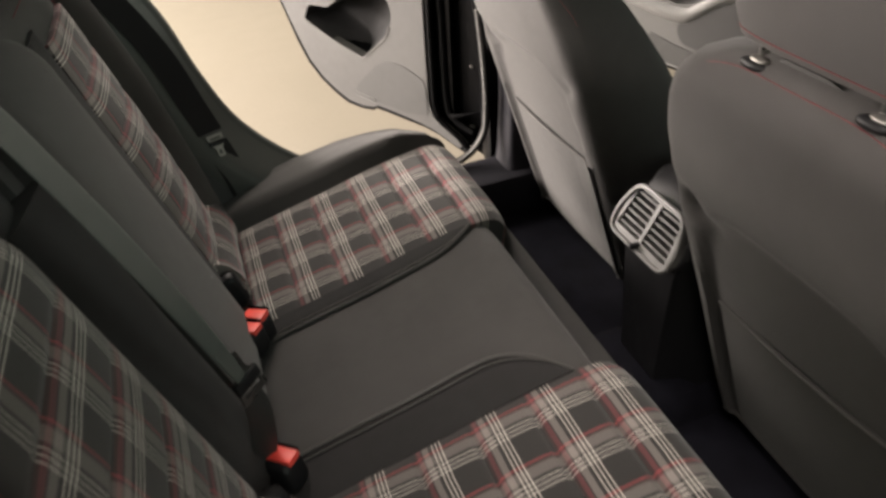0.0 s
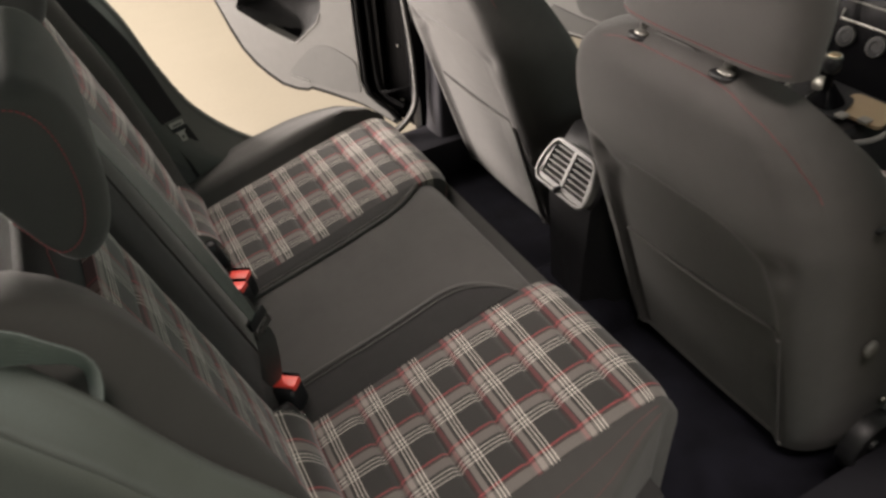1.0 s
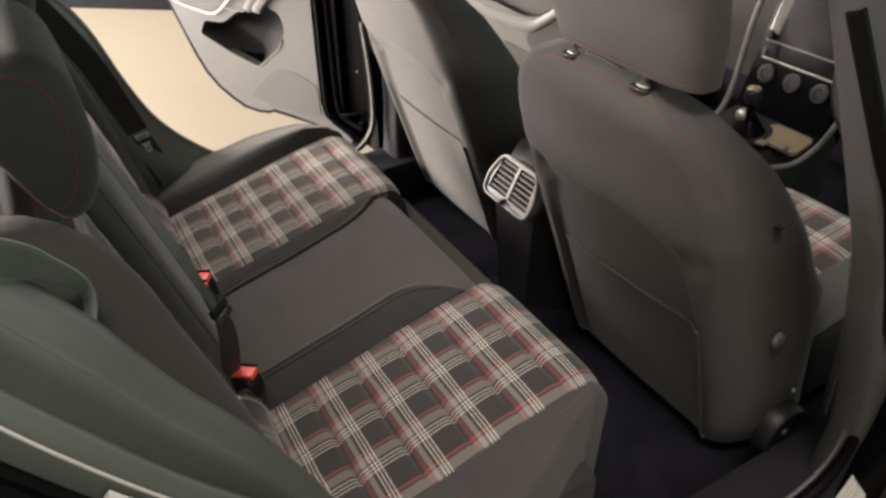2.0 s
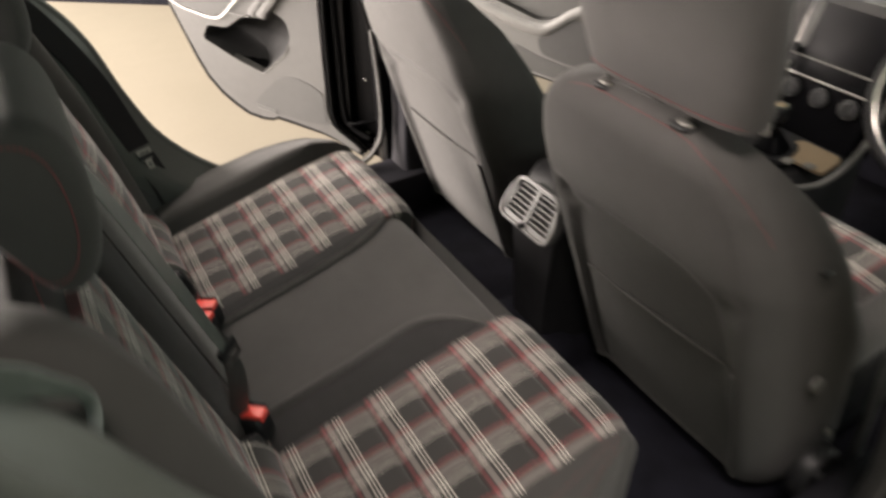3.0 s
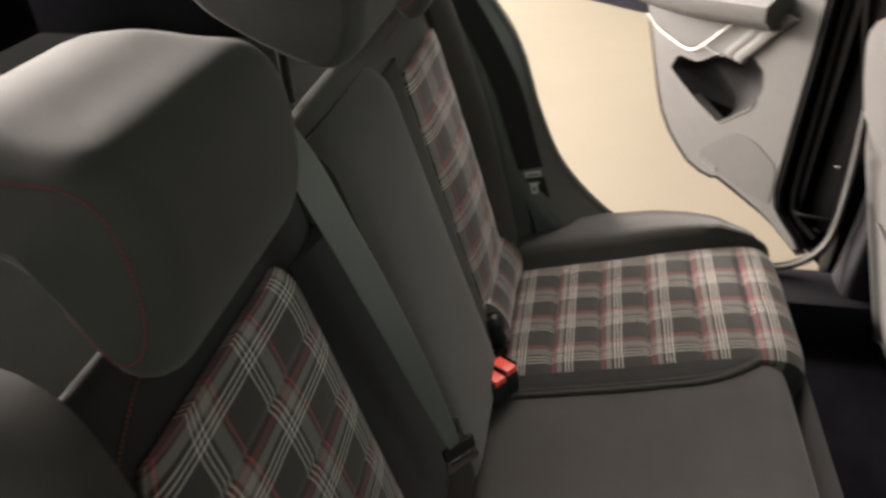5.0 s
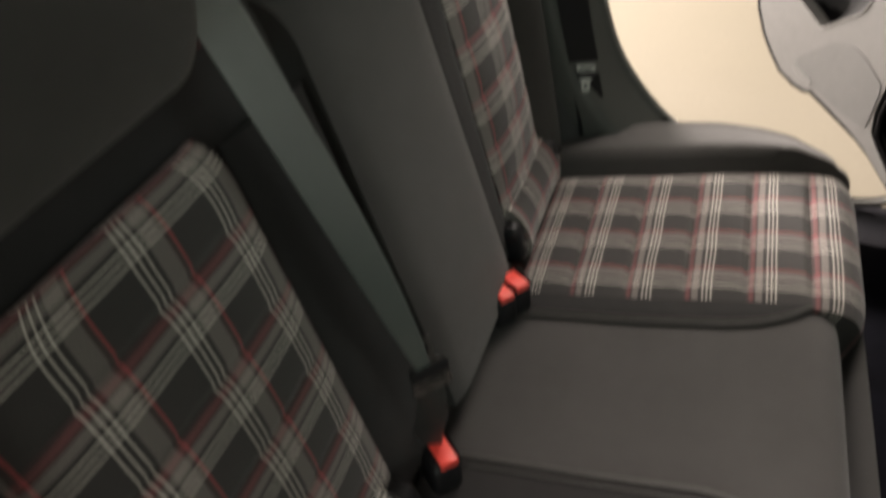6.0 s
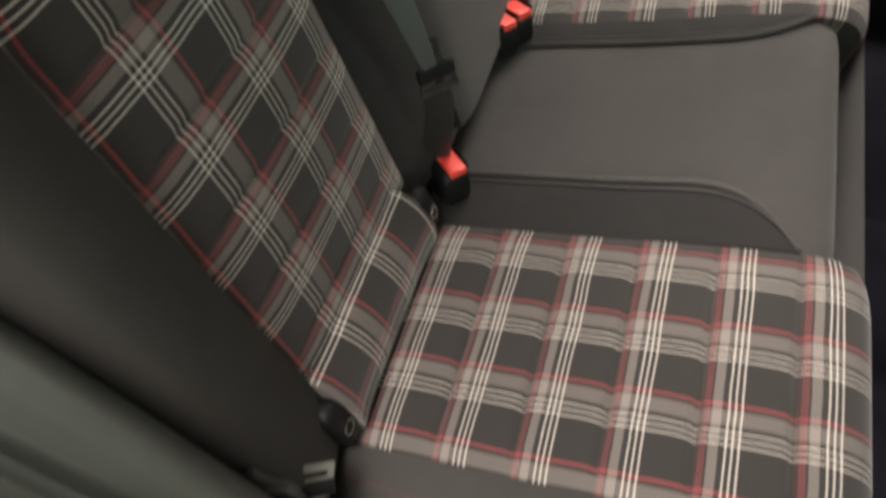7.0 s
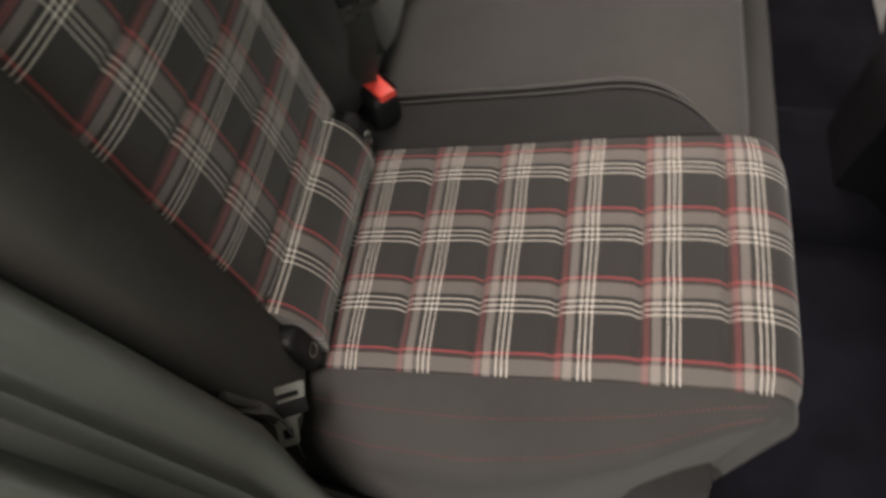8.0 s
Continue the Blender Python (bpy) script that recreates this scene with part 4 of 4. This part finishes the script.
dash = thing("dashboard", "black dashboard with a gloss centre stack and round climate knobs", "dashboard")
part("dash_top", loft([[Vector((x, y, z)) for x, z in ((1.72, 0.80), (1.70, 0.92), (1.76, 0.985), (2.15, 1.0), (2.15, 0.55), (1.85, 0.55), (1.78, 0.70))] for y in (-0.73, -0.3, 0.0, 0.3, 0.72)]), TRIM_DARK, dash, "black soft dashboard top")
ST0, STU = Vector((1.605, -0.014, 0.602)), Vector((0.125, 0, 0.345))
STN = Vector((-0.345, 0, 0.125)).normalized()


def stack(a, b, d):
    return ST0 + Vector((0, a, 0)) + STU * b + STN * d


part("centre_fascia", plate(cornered([(-0.135, -0.10), (0.135, -0.10), (0.155, 1.0), (-0.155, 1.0)], 0.03), [], 0.10, stack), GLOSS, dash, "gloss black centre stack")
part("chrome_strip", tube([(1.36, 0.070, 0.575), (1.44, 0.075, 0.585), (1.52, 0.090, 0.645), (1.60, 0.130, 0.80), (1.68, 0.155, 0.96)], 0.009, 8), TRIM, dash, "grey console edge strip")
part("chrome_strip", tube([(1.38, -0.165, 0.57), (1.46, -0.200, 0.585), (1.53, -0.225, 0.68), (1.62, -0.205, 0.86), (1.68, -0.185, 0.96)], 0.007, 8), TRIM, dash, "grey console edge strip")
part("fascia_bezel", plate(cornered([(0.095, 0.52), (0.130, 0.50), (0.138, 0.96), (0.105, 0.96)], 0.01), [], 0.006, lambda a, b, d: stack(a, b, d + 0.006)), TRIM, dash)
part("fascia_bezel", plate(cornered([(-0.130, 0.50), (-0.108, 0.52), (-0.112, 0.80), (-0.138, 0.80)], 0.01), [], 0.006, lambda a, b, d: stack(a, b, d + 0.006)), STEEL, dash)
part("small_knob", tube([stack(0.122, 0.50, 0.0), stack(0.122, 0.50, 0.016)], 0.012, 14, 0), GLOSS, dash)
part("screen", plate(cornered([(-0.10, 0.50), (0.10, 0.50), (0.10, 0.94), (-0.10, 0.94)], 0.01), [], 0.004, lambda a, b, d: stack(a, b, d + 0.006)), GLOSS, dash, "dark touch screen")
part("screen_frame", tube([stack(a, b, 0.006) for a, b in ((-0.128, 0.46), (0.128, 0.46), (0.134, 0.97), (-0.134, 0.97), (-0.128, 0.46))], 0.0028, 6, 0), STEEL, dash)
part("control_strip", tube([stack(a, b, 0.008) for a, b in ((-0.12, 0.40), (-0.118, 0.335), (0.118, 0.335), (0.12, 0.40))], 0.0030, 6, 0), STEEL, dash)
for a in (-0.085, 0.0, 0.085):
    k0 = stack(a, 0.235, 0.0)
    knob = part("climate_knob", loft([[k0 + STN * d + r * (math.cos(t * 0.2618) * Vector((0, 1, 0)) + math.sin(t * 0.2618) * STU.normalized()) for t in range(24)] for d, r in ((0.0, 0.025), (0.006, 0.025), (0.010, 0.023), (0.011, 0.014), (0.008, 0.012))]), BLACK, dash, "round black climate knob")
    part("knob_ring", tube([k0 + STN * 0.009 + 0.0235 * (math.cos(t * 0.2618) * Vector((0, 1, 0)) + math.sin(t * 0.2618) * STU.normalized()) for t in range(25)], 0.0010, 6, 0), TRIM, knob)
part("shift_plate", plate(cornered([(-0.180, 0.055), (-0.045, 0.055), (-0.045, 0.15), (-0.165, 0.15)], 0.02), [], 0.008, lambda a, b, d: Vector((1.40 + b, -0.006 + a, 0.592 + 0.08 * b + d))), BRUSHED, console, "brushed metal gear surround")
for a, b in ((-0.155, 0.040), (-0.110, 0.020)):
    part("plate_corner", box((1.40 + b, -0.006 + a, 0.598), (1.425 + b, 0.018 + a, 0.606), 0.003), STEEL, console)
part("shift_tray", plate(cornered([(-0.100, 0.012), (0.035, 0.012), (0.045, 0.115), (-0.070, 0.115)], 0.02), [], 0.006, lambda a, b, d: Vector((1.40 + b, -0.006 + a, 0.598 + 0.08 * b + d))), BLACK, console)
lever = part("gear_lever", tube([(1.455, -0.035, 0.60), (1.440, -0.043, 0.66), (1.428, -0.050, 0.705)], 0.010, 10), GLOSS, console, "gear lever shaft")
part("gear_knob", pillow((1.425, -0.052, 0.712), (0.020, 0, 0), (0, 0.019, 0), (-0.004, -0.002, 0.024), 2.6, 12, 24), BLACK, lever, "black gear knob with a chrome cap")
part("gear_cap", tube([Vector((1.421 + 0.016 * math.cos(k * 0.2618), -0.054 + 0.016 * math.sin(k * 0.2618), 0.734)) for k in range(25)], 0.003, 6, 0), CHROME, lever, "chrome ring on the knob")
part("gear_badge", pillow((1.421, -0.054, 0.736), (0.013, 0, 0), (0, 0.013, 0), (0, 0, 0.003), 2.4, 6, 18), BRUSHED, lever)
part("gear_collar", pillow((1.452, -0.020, 0.640), (0.020, 0, 0), (0, 0.022, 0), (0, 0, 0.018), 2.4, 8, 18), STEEL, lever, "bright metal collar")
part("gear_boot", loft([squircle((1.455, -0.035, z), (r, 0, 0), (0, r * 1.1, 0), 3, 20) for z, r in ((0.603, 0.040), (0.615, 0.034), (0.635, 0.020), (0.65, 0.012))]), GLOSS, lever)

sw = thing("steering_wheel", "black leather steering wheel with a chrome inlay", "steering wheel")
SC, SU, SV = Vector((1.50, -0.405, 0.86)), Vector((0, 1, 0)), Vector((0.42, 0, 0.907))
part("rim", tube([SC + 0.183 * (math.cos(k * math.pi / 24) * SU + math.sin(k * math.pi / 24) * SV) for k in range(49)], 0.016, 12, 0), BLACK, sw)
part("inlay", tube([SC + Vector((-0.010, 0, 0.006)) + 0.173 * (math.cos(k * math.pi / 24) * SU + math.sin(k * math.pi / 24) * SV) for k in range(49)], 0.005, 8, 0), CHROME, sw)
part("hub", pillow(SC + Vector((0.02, 0, 0)), SU * 0.085, SV * 0.07, Vector((-0.02, 0, 0.009)), 3, 10, 28), BLACK, sw)
for a in (0.15, math.pi - 0.15, math.pi * 1.5):
    part("spoke", tube([SC + 0.06 * (math.cos(a) * SU + math.sin(a) * SV), SC + 0.18 * (math.cos(a) * SU + math.sin(a) * SV)], 0.014, 8, 0), BLACK, sw)
part("column", tube([SC + Vector((0.02, 0, 0)), SC + Vector((0.34, 0, -0.15))], 0.04, 14, 0), BLACK, sw)


# ---- open doors on the far side ----
def car_door(name, hinge, theta, rear_curve, rise, is_front, label):
    """hinge: the inner edge of the trim at the hinge; theta: how far it stands open. rear_curve: the trim's outline from the hinge's foot to the top."""
    door = thing(name, label, "car door", "open car doors")
    ds, dn = Vector((-math.cos(theta), math.sin(theta), 0)), Vector((-math.sin(theta), -math.cos(theta), 0))
    base = Vector((*hinge, 0))

    def at(s, z, d=0.0):
        return base + ds * s + Vector((0, 0, z + rise)) + dn * d
    outline = rear_curve
    if is_front:
        hole = cornered([(0.57, 0.602), (0.354, 0.530), (0.302, 0.537), (0.197, 0.594), (0.189, 0.645), (0.21, 0.70), (0.57, 0.72)], 0.02)
        part("trim_panel", plate(outline, [hole], 0.03, at), TRIM_DOOR, door, "grey plastic door trim with a swept armrest")
        part("pocket_floor", plate(hole, [], 0.004, lambda a, b, d: at(a, b, d - 0.036)), TRIM, door, "grey recess above the armrest sweep")
        part("pocket_wall", loft([[at(a, b, -0.004) for a, b in hole], [at(a, b, -0.040) for a, b in hole]], cap=False), BLACK, door)
        sweep = smooth_path([at(a, b, 0.0) for a, b in ((0.72, 0.600), (0.618, 0.575), (0.461, 0.520), (0.335, 0.496), (0.280, 0.520), (0.224, 0.560), (0.165, 0.588), (0.10, 0.600), (0.05, 0.603))], 6)
        part("armrest", loft([[p + dn * d + Vector((0, 0, h)) for h, d in ((0.026, -0.002), (0.020, 0.008), (0.006, 0.013), (-0.008, 0.012), (-0.022, 0.006), (-0.030, -0.002))] for p in sweep]), TRIM_LIGHT, door, "light grey armrest sweep")
        part("speaker_panel", plate(cornered([(0.346, 0.443), (0.337, 0.481), (0.281, 0.522), (0.207, 0.551), (0.146, 0.550), (0.060, 0.514), (0.056, 0.372), (0.119, 0.363), (0.24, 0.378), (0.324, 0.400)], 0.02), [], 0.003, lambda a, b, d: at(a, b, d + 0.003)), TRIM_DARK, door, "dark grey lower door panel")
        # flush plate; the shade of a downward face is put into its darker grey
        part("lower_trim_shaded", plate(cornered([(0.44, 0.425), (0.335, 0.388), (0.24, 0.366), (0.10, 0.350), (0.02, 0.312), (-0.045, 0.295), (-0.045, 0.262), (0.024, 0.256), (0.189, 0.294), (0.333, 0.320), (0.48, 0.345)], 0.01), [], 0.004, lambda a, b, d: at(a, b, d + 0.004)), TRIM_MID, door, "lower trim edge with shade in its grey")
        part("lower_edge", tube([at(-0.03, 0.252, 0.004), at(0.024, 0.252, 0.006), at(0.189, 0.290, 0.006), at(0.333, 0.316, 0.006), at(0.60, 0.362, 0.006)], 0.004, 8, 4), TRIM_LIGHT, door)
        part("handle_end", pillow(at(0.181, 0.642, 0.004), ds * 0.013, Vector((0, 0, 0.012)), dn * 0.008, 2.6, 8, 16), CHROME, door, "bright end of the door pull")
    else:
        hole = cornered([(0.530, 0.634), (0.500, 0.682), (0.418, 0.684), (0.359, 0.722), (0.294, 0.752), (0.223, 0.762), (0.176, 0.738), (0.166, 0.690), (0.194, 0.630), (0.298, 0.549), (0.403, 0.581)], 0.016)
        part("trim_panel", plate(outline, [hole], 0.03, at), TRIM, door, "grey plastic door trim with a map pocket")
        # a scooped pocket: deep at the handle end, running out gently towards the hinge
        bowl = []
        for k in range(9):
            f = k / 8
            bowl.append([at(0.44 + (a - 0.44) * (1 - 0.75 * f ** 1.6), 0.655 + (b - 0.655) * (1 - 0.6 * f ** 2.5), -0.002 - 0.125 * math.sin(f * math.pi / 2)) for a, b in hole])
        bowl.append([at(0.44, 0.655, -0.127)] * len(hole))
        part("pocket", loft(bowl, cap=False), POCKET_SHADED, door, "dark scooped map pocket")
        part("pocket_lip", tube([at(a, b, 0.001) for a, b in ((0.182, 0.660), (0.196, 0.629), (0.240, 0.594), (0.288, 0.556), (0.302, 0.550), (0.322, 0.556))], 0.0018, 6, 3), TRIM_LIGHT, door)
        # laid flat, with darker grey standing in for the shade of a receding face
        low = part("lower_trim_shaded", plate(cornered([(0.350, 0.424), (0.352, 0.440), (0.312, 0.480), (0.239, 0.543), (0.190, 0.556), (0.144, 0.552), (0.068, 0.519), (0.066, 0.412), (0.15, 0.405), (0.212, 0.410)], 0.02), [], 0.002, lambda a, b, d: at(a, b, d + 0.002)), TRIM_MID, door, "lower door trim with shade in its grey")
        for k in range(2):
            part("rib", tube([at(0.27, 0.414 + 0.010 * k, 0.004), at(0.345, 0.424 + 0.010 * k, 0.004)], 0.0018, 6, 0), TRIM_LIGHT, low)
        arm = part("armrest", loft([[at(s, z0 + dz, dd) for dz, dd in ((-0.05, 0.0), (-0.045, 0.045), (-0.02, 0.068), (0.012, 0.072), (0.03, 0.05), (0.03, 0.0))] for s, z0 in ((0.14, 0.90), (0.25, 0.885), (0.42, 0.86), (0.56, 0.85), (0.66, 0.85))]), TRIM, door, "grey padded armrest")
        part("armrest_panel", plate(cornered([(0.64, 0.768), (0.595, 0.738), (0.460, 0.718), (0.415, 0.735), (0.33, 0.803), (0.30, 0.86), (0.66, 0.86)], 0.015), [], 0.006, lambda a, b, d: at(a, b, d + 0.006)), TRIM_MID, arm, "darker grey panel under the armrest")
        part("chrome_line", tube([at(0.655, 0.762, 0.008), at(0.595, 0.733, 0.008), at(0.53, 0.720, 0.008), at(0.459, 0.712, 0.009), at(0.412, 0.729, 0.010), at(0.33, 0.798, 0.012), at(0.24, 0.875, 0.014)], 0.0024, 8, 4), STEEL, arm, "satin chrome trim line")
        part("chrome_line", tube([at(0.404, 0.741, 0.010), at(0.36, 0.736, 0.010), at(0.312, 0.735, 0.008)], 0.0016, 8, 4), VENT, arm, "satin chrome trim line")
        # the slanting pull handle over the pocket, in two tones
        for o, tone in ((0.0, TRIM), (-0.034, TRIM_DOOR)):
            part("pull_handle", loft([[at(a + o + u, b + 0.3 * u, d) for u, d in ((-0.017, 0.004), (-0.014, 0.016), (0.0, 0.020), (0.014, 0.016), (0.017, 0.004))] for a, b in ((0.292, 0.742), (0.284, 0.757), (0.245, 0.795), (0.20, 0.845), (0.15, 0.89))]), tone, arm, "grey slanting pull handle")
    # shell, hinge side and seals
    shell = [(a + (0.03 if a > 0.2 else -0.065), b + (-0.022 if b < 0.6 else 0)) for a, b in outline]
    part("door_shell", plate(shell, [hole], 0.085, lambda a, b, d: at(a, b, d - 0.032)), PAINT, door, "black painted door shell")
    part("door_seal", tube([at(a - 0.012 if a < 0.2 else a + 0.012, b - (0.008 if b < 0.6 else 0), -0.012) for a, b in outline], 0.009, 8, 0), RUBBER, door)
    frame_m = Matrix.Translation(base) @ Matrix(((ds.x, dn.x, 0, 0), (ds.y, dn.y, 0, 0), (0, 0, 1, 0), (0, 0, 0, 1)))
    edge = part("hinge_edge", box((-0.165, -0.125, 0.385), (0.028, -0.058, 0.985), 0.008, frame_m), RUBBER, door, "black hinge edge of the door")
    part("edge_seal", tube([at(0.012, 0.97, -0.030), at(0.014, 0.70, -0.030), at(0.016, 0.46, -0.030), at(-0.01, 0.405, -0.030), at(-0.07, 0.375, -0.034)], 0.010, 8), RUBBER, edge)
    # small steel dots added as highlights on the black edge
    for a, z, w in ((-0.075, 0.875, 0.012), (-0.048, 0.852, 0.005), (-0.058, 0.60, 0.004), (-0.050, 0.415, 0.010)):
        part("edge_glint", pillow(base + ds * a + dn * (-0.055) + Vector((0, 0, z)), ds * w, Vector((0, 0, 0.005)), dn * 0.004, 2.5, 6, 14), STEEL, edge)
    part("hinge", box((-0.14, -0.075, 0.44), (-0.08, -0.056, 0.48), 0.004, frame_m), RUBBER, door, "black painted door hinge")
    part("check_strap", tube([at(-0.10, 0.44, -0.05), at(-0.03, 0.425, -0.02), at(0.0, 0.42, -0.02)], 0.006, 6), PAINT, door)
    part("window_glass", plate([(0.03, 0.99), (0.76, 0.99), (0.60, 1.38), (0.10, 1.36)], [], 0.005, lambda a, b, d: at(a, b, d - 0.05)), GLASS, door, "door window glass")
    part("window_frame", tube([at(a, b, -0.052) for a, b in ((0.0, 0.98), (0.06, 1.37), (0.62, 1.40), (0.79, 0.98))], 0.016, 8, 0), PAINT, door)
    return door


REAR_DOOR = [(0.046, 0.98), (0.050, 0.80), (0.057, 0.63), (0.062, 0.46), (0.050, 0.415), (0.022, 0.392), (-0.030, 0.362), (-0.052, 0.342), (-0.040, 0.334), (0.0, 0.350), (0.05, 0.370), (0.10, 0.382), (0.20, 0.396), (0.265, 0.402), (0.285, 0.392), (0.33, 0.388), (0.39, 0.395), (0.44, 0.420), (0.49, 0.453), (0.535, 0.50), (0.567, 0.56), (0.60, 0.635), (0.635, 0.72), (0.68, 0.82), (0.72, 0.92), (0.74, 0.98)]
car_door("rear_door", (0.687, 0.943), radians(57), REAR_DOOR, 0.033, False, "open rear door with grey trim and black painted edge")
FRONT_DOOR = [(0.030, 0.98), (0.028, 0.80), (0.033, 0.665), (0.043, 0.576), (0.056, 0.498), (0.058, 0.40), (0.055, 0.362), (0.019, 0.321), (-0.036, 0.306), (-0.058, 0.285), (-0.055, 0.256), (-0.02, 0.247), (0.024, 0.250), (0.189, 0.288), (0.333, 0.314), (0.60, 0.360), (0.78, 0.40), (0.86, 0.46), (0.90, 0.56), (0.93, 0.70), (0.96, 0.85), (0.97, 0.98)]
car_door("front_door", (1.80, 0.88), radians(57), FRONT_DOOR, 0.02, True, "open front door with grey trim and black painted edge")

# ---- pillars between the doors ----
for sign in (1, -1):
    if sign > 0:
        rows = ((0.37, 0.765, 0.90, 0.68, 0.80), (0.42, 0.775, 0.88, 0.70, 0.80), (0.55, 0.785, 0.87, 0.705, 0.80), (0.80, 0.785, 0.86, 0.69, 0.79), (1.00, 0.755, 0.83, 0.665, 0.76), (1.25, 0.63, 0.70, 0.60, 0.69), (1.45, 0.585, 0.65, 0.535, 0.60))
        seal = [(0.58, 0.775, 0.392), (0.672, 0.782, 0.405), (0.728, 0.788, 0.445), (0.750, 0.792, 0.51), (0.750, 0.792, 0.65), (0.738, 0.788, 0.80), (0.68, 0.758, 1.0), (0.625, 0.69, 1.25)]
    else:
        rows = ((0.37, 0.865, 0.99, 0.735, 0.80), (0.52, 0.855, 0.97, 0.745, 0.81), (0.68, 0.810, 0.935, 0.745, 0.81), (0.94, 0.718, 0.86, 0.745, 0.80), (1.06, 0.668, 0.80, 0.732, 0.785), (1.25, 0.62, 0.74, 0.685, 0.735), (1.45, 0.57, 0.69, 0.615, 0.66))
        seal = [(0.60, 0.775, 0.392), (0.76, 0.785, 0.388), (0.845, 0.792, 0.44), (0.858, 0.796, 0.56), (0.805, 0.796, 0.75), (0.710, 0.792, 1.0), (0.665, 0.775, 1.10), (0.62, 0.725, 1.25)]
    flip = Vector((1, sign, 1))
    part("b_pillar", loft([squircle(((x0 + x1) / 2, sign * (y0 + y1) / 2, z), ((x1 - x0) / 2, 0, 0), (0, (y1 - y0) / 2, 0), 5, 24) for z, x0, x1, y0, y1 in rows]), SILL if sign > 0 else TRIM_DARK, car, "dark pillar trim between the doors")
    part("door_seal", tube([Vector(p) * flip for p in seal], 0.010, 8), RUBBER, car, "black rubber door seal")
    part("seal_lip", tube([(Vector(p) + Vector((-0.008, -0.014, 0.007))) * flip for p in seal[:6]], 0.0055 if sign > 0 else 0.0038, 8), TRIM_LIGHT if sign > 0 else TRIM, car, "light seal lip")
    part("jamb_face", box((0.76 if sign > 0 else 0.86, 0.80 if sign > 0 else -0.87, 0.34), (0.86 if sign > 0 else 0.98, 0.87 if sign > 0 else -0.80, 1.0), 0.02), PAINT, car, "black painted pillar face")
part("jamb_strip", ribbon([(0.60, -0.835, 0.345), (0.77, -0.835, 0.352), (0.845, -0.832, 0.41), (0.885, -0.832, 0.527), (0.868, -0.832, 0.64), (0.82, -0.832, 0.80), (0.75, -0.826, 1.0)], [(0.004, -0.016, 0.0)] * 7, 0.003), FLANGE, car, "silver painted door jamb")
part("striker", tube([(0.87, -0.865, 0.74), (0.845, -0.89, 0.74), (0.845, -0.89, 0.70), (0.87, -0.865, 0.70)], 0.006, 8, 3), CHROME, car, "steel door striker")
